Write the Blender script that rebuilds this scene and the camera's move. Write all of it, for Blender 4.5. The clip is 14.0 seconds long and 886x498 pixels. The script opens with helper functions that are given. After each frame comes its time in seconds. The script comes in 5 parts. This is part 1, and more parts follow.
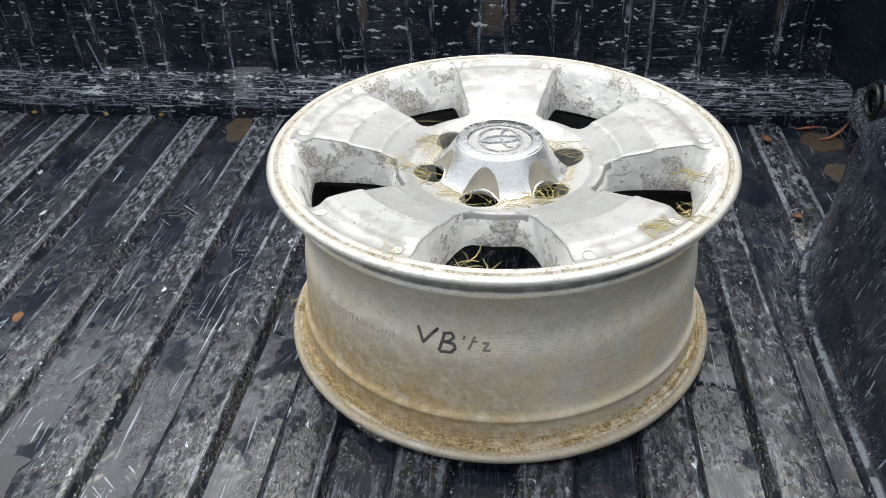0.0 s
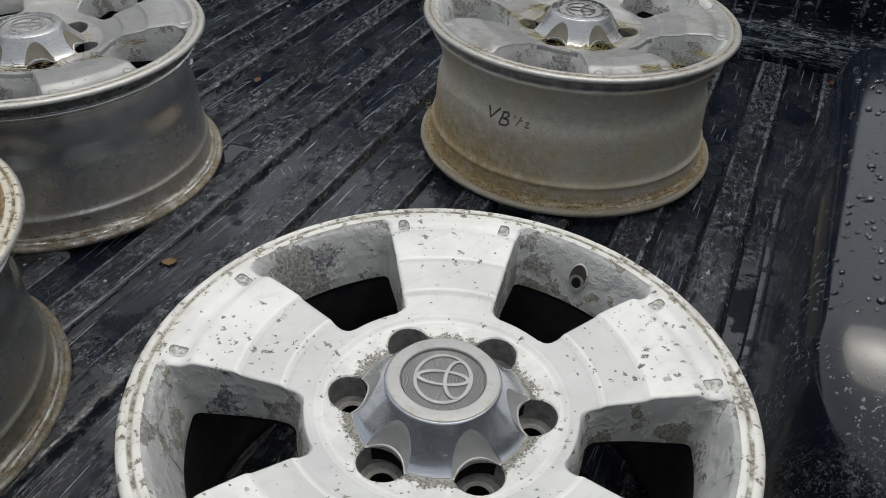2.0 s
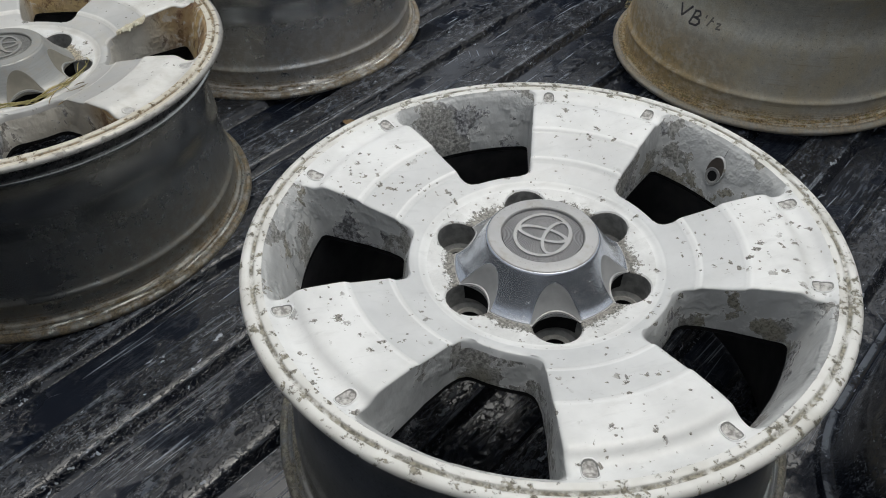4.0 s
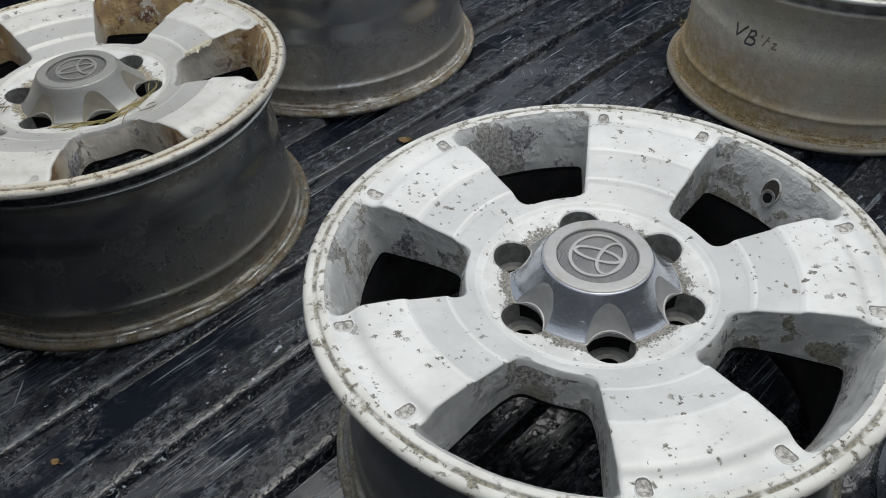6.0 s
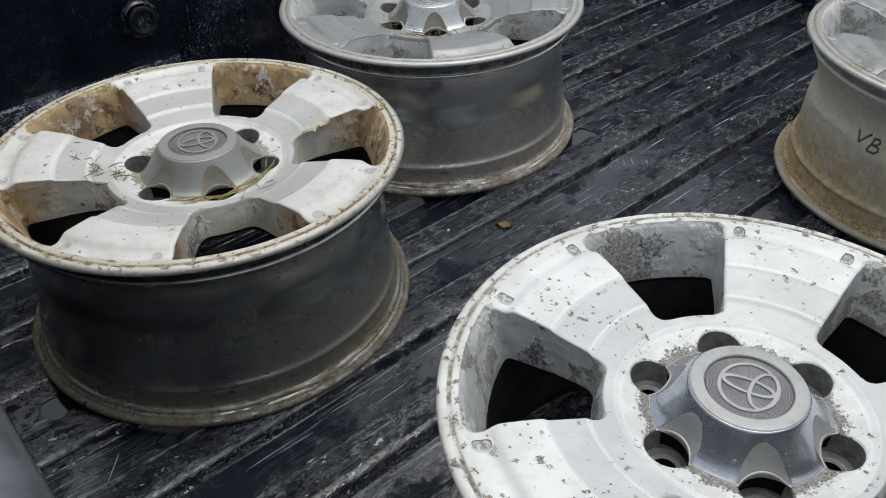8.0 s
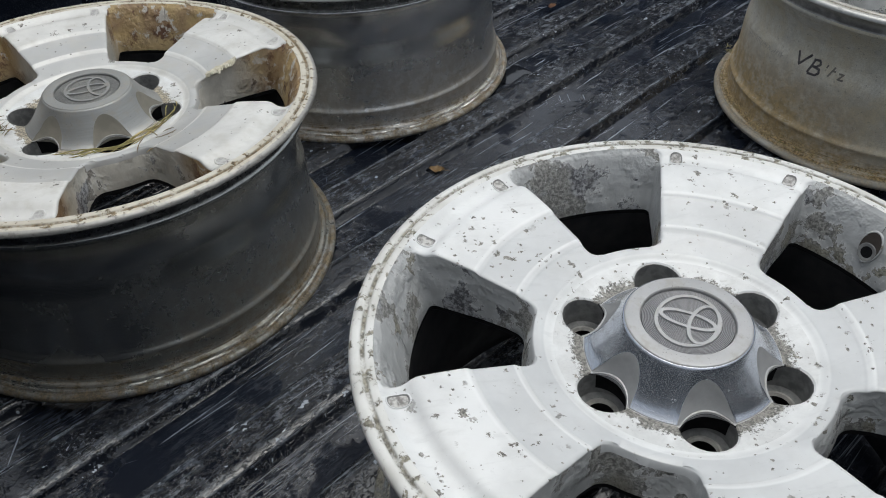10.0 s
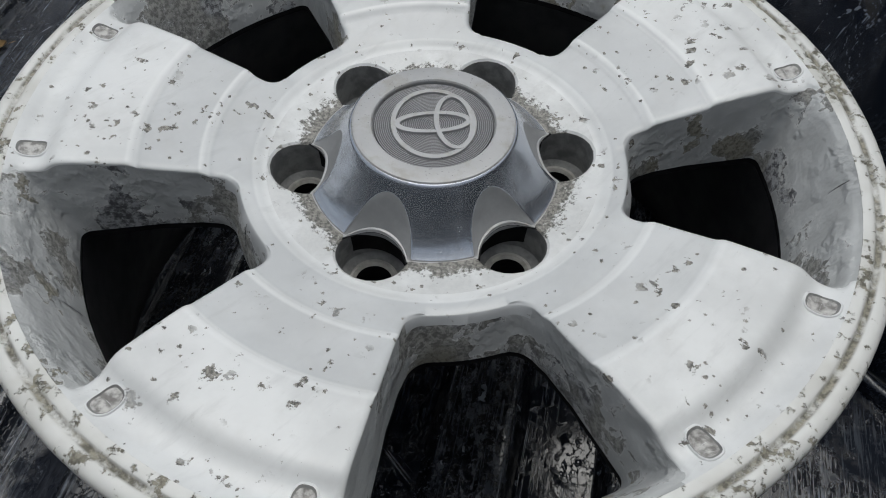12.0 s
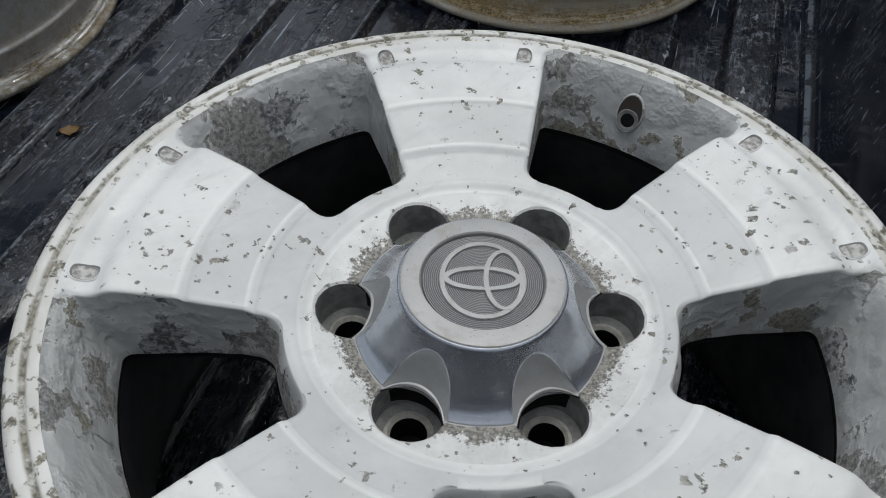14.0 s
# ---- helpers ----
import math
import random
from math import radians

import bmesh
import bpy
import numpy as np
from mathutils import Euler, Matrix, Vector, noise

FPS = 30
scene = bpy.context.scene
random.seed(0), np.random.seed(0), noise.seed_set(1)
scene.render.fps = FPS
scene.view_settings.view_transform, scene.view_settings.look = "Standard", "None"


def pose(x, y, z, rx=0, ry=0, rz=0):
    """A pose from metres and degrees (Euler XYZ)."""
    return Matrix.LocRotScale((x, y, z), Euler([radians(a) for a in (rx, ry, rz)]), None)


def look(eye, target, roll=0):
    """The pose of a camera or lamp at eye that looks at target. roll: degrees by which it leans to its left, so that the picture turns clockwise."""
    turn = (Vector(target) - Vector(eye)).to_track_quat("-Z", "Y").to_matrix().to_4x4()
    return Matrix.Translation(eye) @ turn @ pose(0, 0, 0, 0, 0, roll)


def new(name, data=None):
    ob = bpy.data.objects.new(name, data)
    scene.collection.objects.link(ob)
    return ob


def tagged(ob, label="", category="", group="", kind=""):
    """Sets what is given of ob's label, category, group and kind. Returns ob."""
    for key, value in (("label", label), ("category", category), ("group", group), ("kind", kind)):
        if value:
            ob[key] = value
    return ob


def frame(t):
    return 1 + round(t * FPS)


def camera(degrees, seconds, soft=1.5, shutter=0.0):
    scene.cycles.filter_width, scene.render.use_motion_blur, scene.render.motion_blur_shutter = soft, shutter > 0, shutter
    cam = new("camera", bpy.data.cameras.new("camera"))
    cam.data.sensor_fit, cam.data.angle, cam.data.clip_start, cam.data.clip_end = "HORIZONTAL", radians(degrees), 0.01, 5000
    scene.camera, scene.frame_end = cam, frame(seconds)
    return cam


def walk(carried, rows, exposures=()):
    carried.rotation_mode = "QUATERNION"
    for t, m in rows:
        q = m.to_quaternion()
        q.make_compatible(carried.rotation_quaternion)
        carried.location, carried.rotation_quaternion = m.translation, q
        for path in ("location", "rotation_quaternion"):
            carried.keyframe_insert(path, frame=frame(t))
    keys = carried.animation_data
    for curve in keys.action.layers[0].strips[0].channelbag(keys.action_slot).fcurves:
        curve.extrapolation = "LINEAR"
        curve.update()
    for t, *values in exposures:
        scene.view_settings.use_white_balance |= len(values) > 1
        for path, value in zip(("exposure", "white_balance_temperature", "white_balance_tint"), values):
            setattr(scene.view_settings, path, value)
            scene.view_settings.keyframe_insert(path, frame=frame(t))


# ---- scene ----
cam = camera(56.86, 14.0, soft=1.0)
# seconds, place in metres, turn in degrees
ROWS = [
    (0.0, 0.0027, 0.0042, 0.6019, 55.05, 1.80, 5.78),
    (0.5, 0.0308, -0.0531, 0.6159, 54.90, 0.30, 8.42),
    (1.0, 0.0904, -0.2013, 0.6337, 54.88, -1.31, 12.85),
    (1.5, 0.1636, -0.3369, 0.6557, 53.12, -1.07, 16.69),
    (2.0, 0.2599, -0.4256, 0.6631, 52.81, -1.86, 24.26),
    (2.5, 0.3464, -0.4497, 0.6683, 52.24, 0.39, 38.34),
    (3.0, 0.3396, -0.4305, 0.6658, 50.91, 0.15, 39.09),
    (3.5, 0.3470, -0.4176, 0.6444, 48.56, 1.19, 39.64),
    (3.7, 0.3545, -0.4265, 0.6384, 47.73, 1.19, 40.46),
    (5.8, 0.3687, -0.4400, 0.6496, 48.51, 3.36, 44.36),
    (6.0, 0.3605, -0.4431, 0.6543, 48.46, 2.81, 44.27),
    (6.5, 0.3287, -0.4569, 0.6634, 48.93, 2.60, 45.04),
    (7.0, 0.3048, -0.4696, 0.6702, 51.54, 1.35, 46.71),
    (7.5, 0.2839, -0.4738, 0.6745, 52.53, 1.24, 48.22),
    (7.7, 0.2768, -0.4717, 0.6754, 52.56, 1.31, 48.77),
    (9.8, 0.2668, -0.4291, 0.6357, 51.44, 2.41, 49.24),
    (9.9, 0.2661, -0.4239, 0.6279, 50.47, 1.65, 47.55),
    (10.0, 0.2649, -0.4184, 0.6236, 49.48, 1.85, 44.73),
    (10.2, 0.2615, -0.4159, 0.6147, 47.09, 0.72, 40.62),
    (10.3, 0.2566, -0.4131, 0.6113, 45.60, 0.95, 37.85),
    (10.5, 0.2468, -0.4075, 0.6044, 45.49, 1.44, 32.30),
    (11.0, 0.1793, -0.3749, 0.5789, 45.48, 1.16, 16.71),
    (11.5, 0.1659, -0.3476, 0.5384, 41.83, 0.69, 10.91),
    (12.0, 0.1628, -0.3304, 0.5189, 36.84, -0.76, 12.13),
    (12.5, 0.1638, -0.3170, 0.5124, 36.37, -1.43, 12.78),
    (13.0, 0.1577, -0.2981, 0.5233, 36.52, -2.28, 13.10),
    (13.5, 0.1480, -0.2936, 0.5399, 40.34, -3.16, 14.17),
    (14.0, 0.1531, -0.2915, 0.5419, 41.48, -1.25, 17.94),
]
walk(cam, [(t, pose(x, y, z, rx, ry, rz)) for t, x, y, z, rx, ry, rz in ROWS],
     exposures=[(t, e, k, 6) for t, e, k in ((0.0, 1.30, 6810), (0.5, 1.27, 6810), (1.0, 1.04, 6780), (1.5, 0.26, 6770), (2.0, -0.03, 6750), (3.0, -0.07, 6700), (6.2, -0.06, 6540), (7.5, 0.08, 6480), (10.0, 0.0, 6430), (10.5, -0.10, 6420), (11.0, -0.17, 6415), (11.5, -0.19, 6410), (12.5, -0.4, 6400), (14.0, -0.3, 6400))])

# ---- light: a bright overcast sky with a soft sun behind cloud ----
SUN_UP, SUN_ROUND = 77.0, -8.0
world = bpy.data.worlds.new("overcast_sky")
scene.world = world
world.use_nodes = True
wn, wl = world.node_tree.nodes, world.node_tree.links
sky = wn.new("ShaderNodeTexSky")
sky.sky_type, sky.sun_disc = "NISHITA", False
sky.sun_elevation, sky.sun_rotation = radians(SUN_UP), radians(SUN_ROUND)
sky.dust_density, sky.air_density, sky.ozone_density = 4.0, 1.0, 1.0
pale = wn.new("ShaderNodeHueSaturation")
pale.inputs["Saturation"].default_value = 0.35
wl.new(sky.outputs["Color"], pale.inputs["Color"])
wl.new(pale.outputs["Color"], wn["Background"].inputs["Color"])
wn["Background"].inputs["Strength"].default_value = 0.15

sun_data = bpy.data.lights.new("sun", "SUN")
sun_data.energy, sun_data.angle, sun_data.color = 0.67, radians(56), (1.0, 0.98, 0.95)
sun = new("sun", sun_data)
a, e = radians(SUN_ROUND), radians(SUN_UP)
sun.matrix_world = look((0, 0, 0), (-math.sin(a) * math.cos(e), -math.cos(a) * math.cos(e), -math.sin(e)))


# ---- materials ----
class Nodes:
    """A short way to write node materials."""

    def __init__(self, name):
        self.mat = bpy.data.materials.new(name)
        self.mat.use_nodes = True
        self.tree = self.mat.node_tree
        self.bsdf = self.tree.nodes["Principled BSDF"]
        self.pos = self.node("ShaderNodeNewGeometry").outputs["Position"]

    def put(self, socket, value):
        if isinstance(value, bpy.types.NodeSocket):
            self.tree.links.new(value, socket)
        elif isinstance(value, (tuple, list)) and len(value) == 3 and len(socket.default_value) == 4:
            socket.default_value = (*value, 1)
        else:
            socket.default_value = value

    def node(self, kind, props=None, **ins):
        n = self.tree.nodes.new(kind)
        for key, value in (props or {}).items():
            setattr(n, key, value)
        for key, value in ins.items():
            self.put(n.inputs[int(key[1:]) if key[0] == "i" and key[1:].isdigit() else key], value)
        return n

    def math(self, op, a, b=0.0, c=0.0):
        return self.node("ShaderNodeMath", {"operation": op}, i0=a, i1=b, i2=c).outputs[0]

    def stretch(self, scale, turn=(0, 0, 0), src=None):
        turned = self.node("ShaderNodeMapping", None, Vector=src or self.pos, Rotation=tuple(radians(v) for v in turn)).outputs[0]
        return self.node("ShaderNodeMapping", None, Vector=turned, Scale=scale).outputs[0]

    def noise(self, scale, vec=None, detail=4.0, rough=0.55, bend=0.0):
        return self.node("ShaderNodeTexNoise", None, Vector=vec or self.pos, Scale=scale, Detail=detail,
                         Roughness=rough, Distortion=bend).outputs[0]

    def voronoi(self, scale, vec=None, feature="F1"):
        return self.node("ShaderNodeTexVoronoi", {"feature": feature}, Vector=vec or self.pos, Scale=scale)

    def ramp(self, value, lo, hi, a=0.0, b=1.0):
        return self.node("ShaderNodeMapRange", {"interpolation_type": "SMOOTHSTEP"}, i0=value, i1=lo, i2=hi, i3=a, i4=b).outputs[0]

    def mix(self, k, a, b):
        n = self.node("ShaderNodeMix", {"data_type": "RGBA"})
        self.put(n.inputs[0], k)
        self.put(n.inputs[6], a)
        self.put(n.inputs[7], b)
        return n.outputs[2]

    def mixv(self, k, a, b):
        n = self.node("ShaderNodeMix", {"data_type": "FLOAT"})
        for i, v in ((0, k), (2, a), (3, b)):
            self.put(n.inputs[i], v)
        return n.outputs[0]

    def bump(self, height, strength=0.3, dist=0.002, under=None):
        n = self.node("ShaderNodeBump", None, Height=height, Strength=strength, Distance=dist)
        if under:
            self.put(n.inputs["Normal"], under)
        return n.outputs[0]

    def done(self, color, rough=0.5, metal=0.0, normal=None, **more):
        self.put(self.bsdf.inputs["Base Color"], color)
        self.put(self.bsdf.inputs["Roughness"], rough)
        self.put(self.bsdf.inputs["Metallic"], metal)
        if normal:
            self.put(self.bsdf.inputs["Normal"], normal)
        for key, value in more.items():
            self.put(self.bsdf.inputs[key.replace("_", " ")], value)
        return self.mat


def jitter(n, amount, scale):
    """The position, pushed about by noise, for ragged outlines."""
    col = n.node("ShaderNodeTexNoise", None, Vector=n.pos, Scale=scale, Detail=4.0).outputs[1]
    off = n.node("ShaderNodeVectorMath", {"operation": "SUBTRACT"}, i0=col, i1=(0.5, 0.5, 0.5)).outputs[0]
    off = n.node("ShaderNodeVectorMath", {"operation": "SCALE"}, i0=off, Scale=amount).outputs[0]
    return n.node("ShaderNodeVectorMath", {"operation": "ADD"}, i0=n.pos, i1=off).outputs[0]


def spots(n, scale, share, size, ragged=0.006):
    """Ragged spots: in a share of the cells, of a size in cells."""
    v = n.voronoi(scale, jitter(n, ragged, 170.0))
    rand = n.node("ShaderNodeSeparateColor", None, Color=v.outputs["Color"]).outputs[0]
    reach = n.math("MULTIPLY", n.ramp(rand, 1.0 - share, 1.0), size)
    torn = n.math("MULTIPLY", n.math("SUBTRACT", n.noise(scale * 5.0, detail=4.0, rough=0.7), 0.54), 0.9)
    near = n.math("SUBTRACT", reach, v.outputs["Distance"])
    return n.math("MULTIPLY", n.ramp(n.math("ADD", near, torn), -0.03, 0.05), n.ramp(near, -0.25, -0.1))


def scratch_lines(n, turn, across, along, cover):
    """Long thin scratches along one direction, in patches. across, along: how fine they are, for each metre."""
    line = n.ramp(n.noise(1.0, n.stretch((across, along, across), turn), 2.0, 0.5), 0.665, 0.70)
    return n.math("MULTIPLY", line, n.ramp(n.noise(9.0, n.stretch((1, 1, 1), (turn[2], 40, 10))), cover, cover + 0.06))


def chips(n, scale, fine, share, size):
    """Ragged chips knocked out of the paint, long in the direction where the scale is low."""
    near = n.stretch(scale, (0, 0, 0), jitter(n, 0.012, 130.0))
    v = n.voronoi(fine, near)
    rand = n.node("ShaderNodeSeparateColor", None, Color=v.outputs["Color"]).outputs[0]
    return n.ramp(n.math("SUBTRACT", n.math("MULTIPLY", n.ramp(rand, 1.0 - share, 1.0), size), v.outputs["Distance"]), -0.02, 0.04)


def runoff(n, value):
    """Water gathers towards the tailgate: the dry share falls off there."""
    y = n.node("ShaderNodeSeparateXYZ", None, Vector=n.pos).outputs[1]
    return n.math("SUBTRACT", value, n.ramp(y, 0.75, 0.25, 0.0, 0.05))


def water_beads(n, dry, under, size=1.0):
    """Rain standing in ragged beads and runs where the surface is wet."""
    lie = n.stretch((1.0, 0.55, 1.0), (0, 0, 0), jitter(n, 0.010, 60.0))
    blobs = n.ramp(n.noise(150.0 * size, lie, 3.0, 0.55, 0.6), 0.47, 0.55)
    fine = n.ramp(n.noise(420.0 * size, lie, 2.0, 0.5), 0.55, 0.62)
    high = n.math("MULTIPLY", n.math("MAXIMUM", blobs, n.math("MULTIPLY", fine, 0.5)), n.math("SUBTRACT", 1.0, dry))
    return n.bump(high, 0.75, 0.0011, under)


def bed_paint(name, along, wear, lines, wet_share=0.5, chip=None, flute=None, flake=0.85, below=None, patchy=(0.40, 0.62), beads=False):
    """Dark blue-black liner, wet and scuffed. along: the turn of its main scuffs, in degrees."""
    n = Nodes(name)
    dry = n.ramp(n.noise(10.0, jitter(n, 0.03, 70.0), 4.0), wet_share - 0.03, wet_share + 0.03)
    tint = n.mix(n.noise(30.0), (0.0035, 0.0055, 0.012), (0.009, 0.013, 0.023))
    patch = n.ramp(n.noise(8.0, detail=6.0), *patchy)
    smear = n.ramp(n.noise(1.0, n.stretch((150.0, 13.0, 150.0), along), 7.0, 0.70), 0.53, 0.64)
    fine = n.ramp(n.noise(1.0, n.stretch((620.0, 36.0, 620.0), along), 4.0, 0.62), 0.54, 0.64)
    blot = n.ramp(n.noise(95.0, detail=8.0, rough=0.76), 0.54, 0.62)
    scuff = n.math("MULTIPLY", patch, n.math("MAXIMUM", n.math("MULTIPLY", smear, 0.7), n.math("MULTIPLY", fine, 0.8)))
    scuff = n.math("MAXIMUM", scuff, n.math("MULTIPLY", n.math("MULTIPLY", blot, patch), 0.55))
    flakes = n.math("MULTIPLY", n.ramp(n.noise(230.0, detail=8.0, rough=0.8), 0.57, 0.60), n.ramp(n.noise(17.0, detail=5.0), 0.50, 0.62))
    scuff = n.math("MAXIMUM", n.math("MULTIPLY", scuff, wear), n.math("MULTIPLY", flakes, flake))
    if flute:
        # upright wear along the edges of the flutes
        x = n.node("ShaderNodeSeparateXYZ", None, Vector=jitter(n, 0.008, 40.0)).outputs[0]
        f = n.math("FRACT", n.math("DIVIDE", n.math("ADD", x, 10.0 * flute[0] - flute[1]), flute[0]))
        near = n.math("MAXIMUM", n.ramp(n.math("ABSOLUTE", n.math("SUBTRACT", f, 0.13)), 0.06, 0.02), n.ramp(n.math("ABSOLUTE", n.math("SUBTRACT", f, 0.46)), 0.05, 0.02))
        worn = n.ramp(n.noise(1.0, n.stretch((220.0, 220.0, 26.0)), 7.0, 0.72), 0.50, 0.58)
        scuff = n.math("MAXIMUM", scuff, n.math("MULTIPLY", n.math("MULTIPLY", near, worn), 0.8))
    for turn, across, length, cover in lines:
        scuff = n.math("MAXIMUM", scuff, scratch_lines(n, turn, across, length, cover))
    if below:
        z = n.node("ShaderNodeSeparateXYZ", None, Vector=n.pos).outputs[2]
        scuff = n.math("MULTIPLY", scuff, n.ramp(z, below, below - 0.03, 0.08, 1.0))
        # the turned-out foot is rubbed pale
        foot = n.math("MULTIPLY", n.ramp(z, -0.0012, 0.0), n.ramp(z, 0.0020, 0.0008))
        scuff = n.math("MAXIMUM", scuff, n.math("MULTIPLY", foot, n.ramp(n.noise(30.0, detail=6.0, rough=0.7), 0.42, 0.58, 0.05, 0.6)))
    color = n.mix(n.math("MULTIPLY", scuff, 0.8), tint, (0.25, 0.285, 0.345))
    if chip:
        white = n.math("MAXIMUM", chips(n, *chip[0]), chips(n, *chip[1]))
        color = n.mix(white, color, n.mix(n.noise(150.0), (0.30, 0.33, 0.37), (0.52, 0.54, 0.56)))
        scuff = n.math("MAXIMUM", scuff, white)
    rough = n.mixv(scuff, n.mixv(dry, 0.10, 0.45), 0.6)
    tex = n.bump(n.noise(700.0, detail=2.0), n.mixv(dry, 0.03, 0.2), 0.0006)
    if beads:
        tex = water_beads(n, n.ramp(n.noise(14.0, detail=3.0), 0.42, 0.56), tex)
    return n.done(color, rough, 0.0, n.bump(scuff, 0.25, 0.0008, tex), Specular_IOR_Level=n.mixv(dry, 0.9, 0.12))


M_FLOOR = bed_paint("liner_floor", (0, 0, 0), 0.38, [((0, 0, -2), 330.0, 6.0, 0.44), ((0, 0, 25), 260.0, 9.0, 0.58), ((0, 0, -50), 260.0, 9.0, 0.6), ((0, 0, 2), 300.0, 5.0, 0.46)], 0.55, None, None, 0.4, beads=True)
M_WALL = bed_paint("liner_wall", (0, 0, 90), 0.16, [((90, 0, 0), 210.0, 7.0, 0.55), ((90, 0, 20), 200.0, 7.0, 0.60), ((0, 0, 90), 230.0, 8.0, 0.58)], 0.36, None, None, 0.15)
M_FRONT = bed_paint("liner_front_wall", (0, 0, 90), 0.35, [((90, 0, 0), 230.0, 6.0, 0.55), ((90, 0, 14), 210.0, 6.0, 0.58), ((0, 0, 90), 170.0, 22.0, 0.44), ((0, 0, 89), 230.0, 24.0, 0.46)], 0.46,
                    (((24.0, 24.0, 130.0), 1.0, 0.16, 0.36), ((80.0, 80.0, 230.0), 1.0, 0.24, 0.40)), (0.1155, 0.02))
M_LEDGE = bed_paint("liner_ledge_worn", (0, 0, 90), 2.3, [((0, 0, 90), 110.0, 2.5, 0.30), ((0, 0, 88), 90.0, 3.0, 0.36), ((0, 0, 91), 200.0, 3.0, 0.3)], 0.38,
                    (((16.0, 16.0, 170.0), 1.0, 0.30, 0.40), ((70.0, 70.0, 190.0), 1.0, 0.3, 0.40)), patchy=(0.22, 0.48))
M_WELL = bed_paint("liner_wheel_arch", (70, 0, 0), 0.6, [((40, 0, 15), 190.0, 6.0, 0.54), ((60, 30, -20), 190.0, 6.0, 0.56), ((75, 0, 5), 220.0, 5.0, 0.50), ((85, 0, -12), 240.0, 5.0, 0.52)], 0.75, None, None, 0.85, 0.232)


def rib_paint():
    """The liner on the ribs: tops scuffed grey, most along both shoulders."""
    n = Nodes("liner_rib")
    at = n.node("ShaderNodeTexCoord").outputs["Object"]
    x = n.math("ABSOLUTE", n.node("ShaderNodeSeparateXYZ", None, Vector=at).outputs[0])
    dry = n.ramp(runoff(n, n.noise(60.0, n.stretch((1.0, 0.35, 1.0), (0, 0, 0), jitter(n, 0.012, 90.0)), 5.0, 0.6)), 0.535, 0.575)
    tint = n.mix(n.noise(30.0), (0.003, 0.004, 0.008), (0.007, 0.010, 0.017))
    # the ribs' scuffs grow denser and paler towards the front wall
    toward_front = n.ramp(n.math("ADD", n.node("ShaderNodeSeparateXYZ", None, Vector=n.pos).outputs[1], n.math("MULTIPLY", n.noise(6.0, detail=3.0), 0.3)), 0.98, 1.32)
    shoulder = n.math("MULTIPLY", n.ramp(x, 0.0165, 0.0195), n.ramp(x, 0.0255, 0.0225))
    top = n.ramp(x, 0.026, 0.021)
    long = n.noise(1.0, n.stretch((200.0, 4.0, 200.0)), 6.0, 0.65)
    worn = n.math("MULTIPLY", shoulder, n.ramp(n.math("ADD", long, n.math("ADD", n.math("MULTIPLY", n.noise(30.0, detail=6.0), 0.5), n.math("MULTIPLY", toward_front, 0.13))), 0.71, 0.86))
    worn = n.math("MULTIPLY", worn, n.math("MAXIMUM", n.ramp(n.noise(7.0, detail=4.0), 0.36, 0.56, 0.15, 1.0), toward_front))
    worn = n.math("MULTIPLY", worn, n.ramp(n.noise(130.0, n.stretch((1.0, 0.6, 1.0)), 8.0, 0.78), 0.42, 0.58, 0.25, 0.95))
    patch = n.math("ADD", n.ramp(n.noise(10.0, detail=5.0), 0.38, 0.58), n.math("MULTIPLY", toward_front, 0.9))
    blot = n.ramp(n.noise(110.0, n.stretch((1.0, 0.5, 1.0)), 8.0, 0.75), 0.51, 0.57)
    fine = n.ramp(n.noise(1.0, n.stretch((520.0, 30.0, 520.0)), 3.0), 0.55, 0.63)
    scuff = n.math("MULTIPLY", n.math("MULTIPLY", n.math("MAXIMUM", n.math("MULTIPLY", blot, 0.42), n.math("MULTIPLY", fine, 0.30)), patch), top)
    flakes = n.math("MULTIPLY", n.ramp(n.noise(240.0, detail=8.0, rough=0.8), 0.56, 0.59), n.ramp(n.noise(19.0, detail=5.0), 0.46, 0.60))
    scuff = n.math("MAXIMUM", n.math("MAXIMUM", scuff, worn), n.math("MULTIPLY", flakes, 0.5))
    for turn, length in (((0, 0, 30), 10.0), ((0, 0, -35), 10.0), ((0, 0, 1), 4.0), ((0, 0, -3), 6.0), ((0, 0, 62), 12.0)):
        scuff = n.math("MAXIMUM", scuff, scratch_lines(n, turn, 300.0, length, 0.60))
    color = n.mix(n.math("MULTIPLY", scuff, 0.8), tint, (0.25, 0.285, 0.345))
    white = n.math("MULTIPLY", n.math("MAXIMUM", chips(n, (170.0, 45.0, 90.0), 1.0, 0.06, 0.38), chips(n, (360.0, 120.0, 200.0), 1.0, 0.06, 0.40)), n.ramp(n.noise(13.0, detail=4.0), 0.42, 0.56))
    color = n.mix(white, color, (0.36, 0.40, 0.46))
    scuff = n.math("MAXIMUM", scuff, white)
    rough = n.mixv(scuff, n.mixv(dry, 0.12, 0.5), 0.6)
    tex = n.bump(n.noise(700.0, detail=2.0), n.mixv(dry, 0.03, 0.25), 0.0006)
    tex = water_beads(n, dry, tex)
    return n.done(color, rough, 0.0, n.bump(scuff, 0.25, 0.0008, tex), Specular_IOR_Level=n.mixv(dry, 0.8, 0.12))


M_RIB = rib_paint()


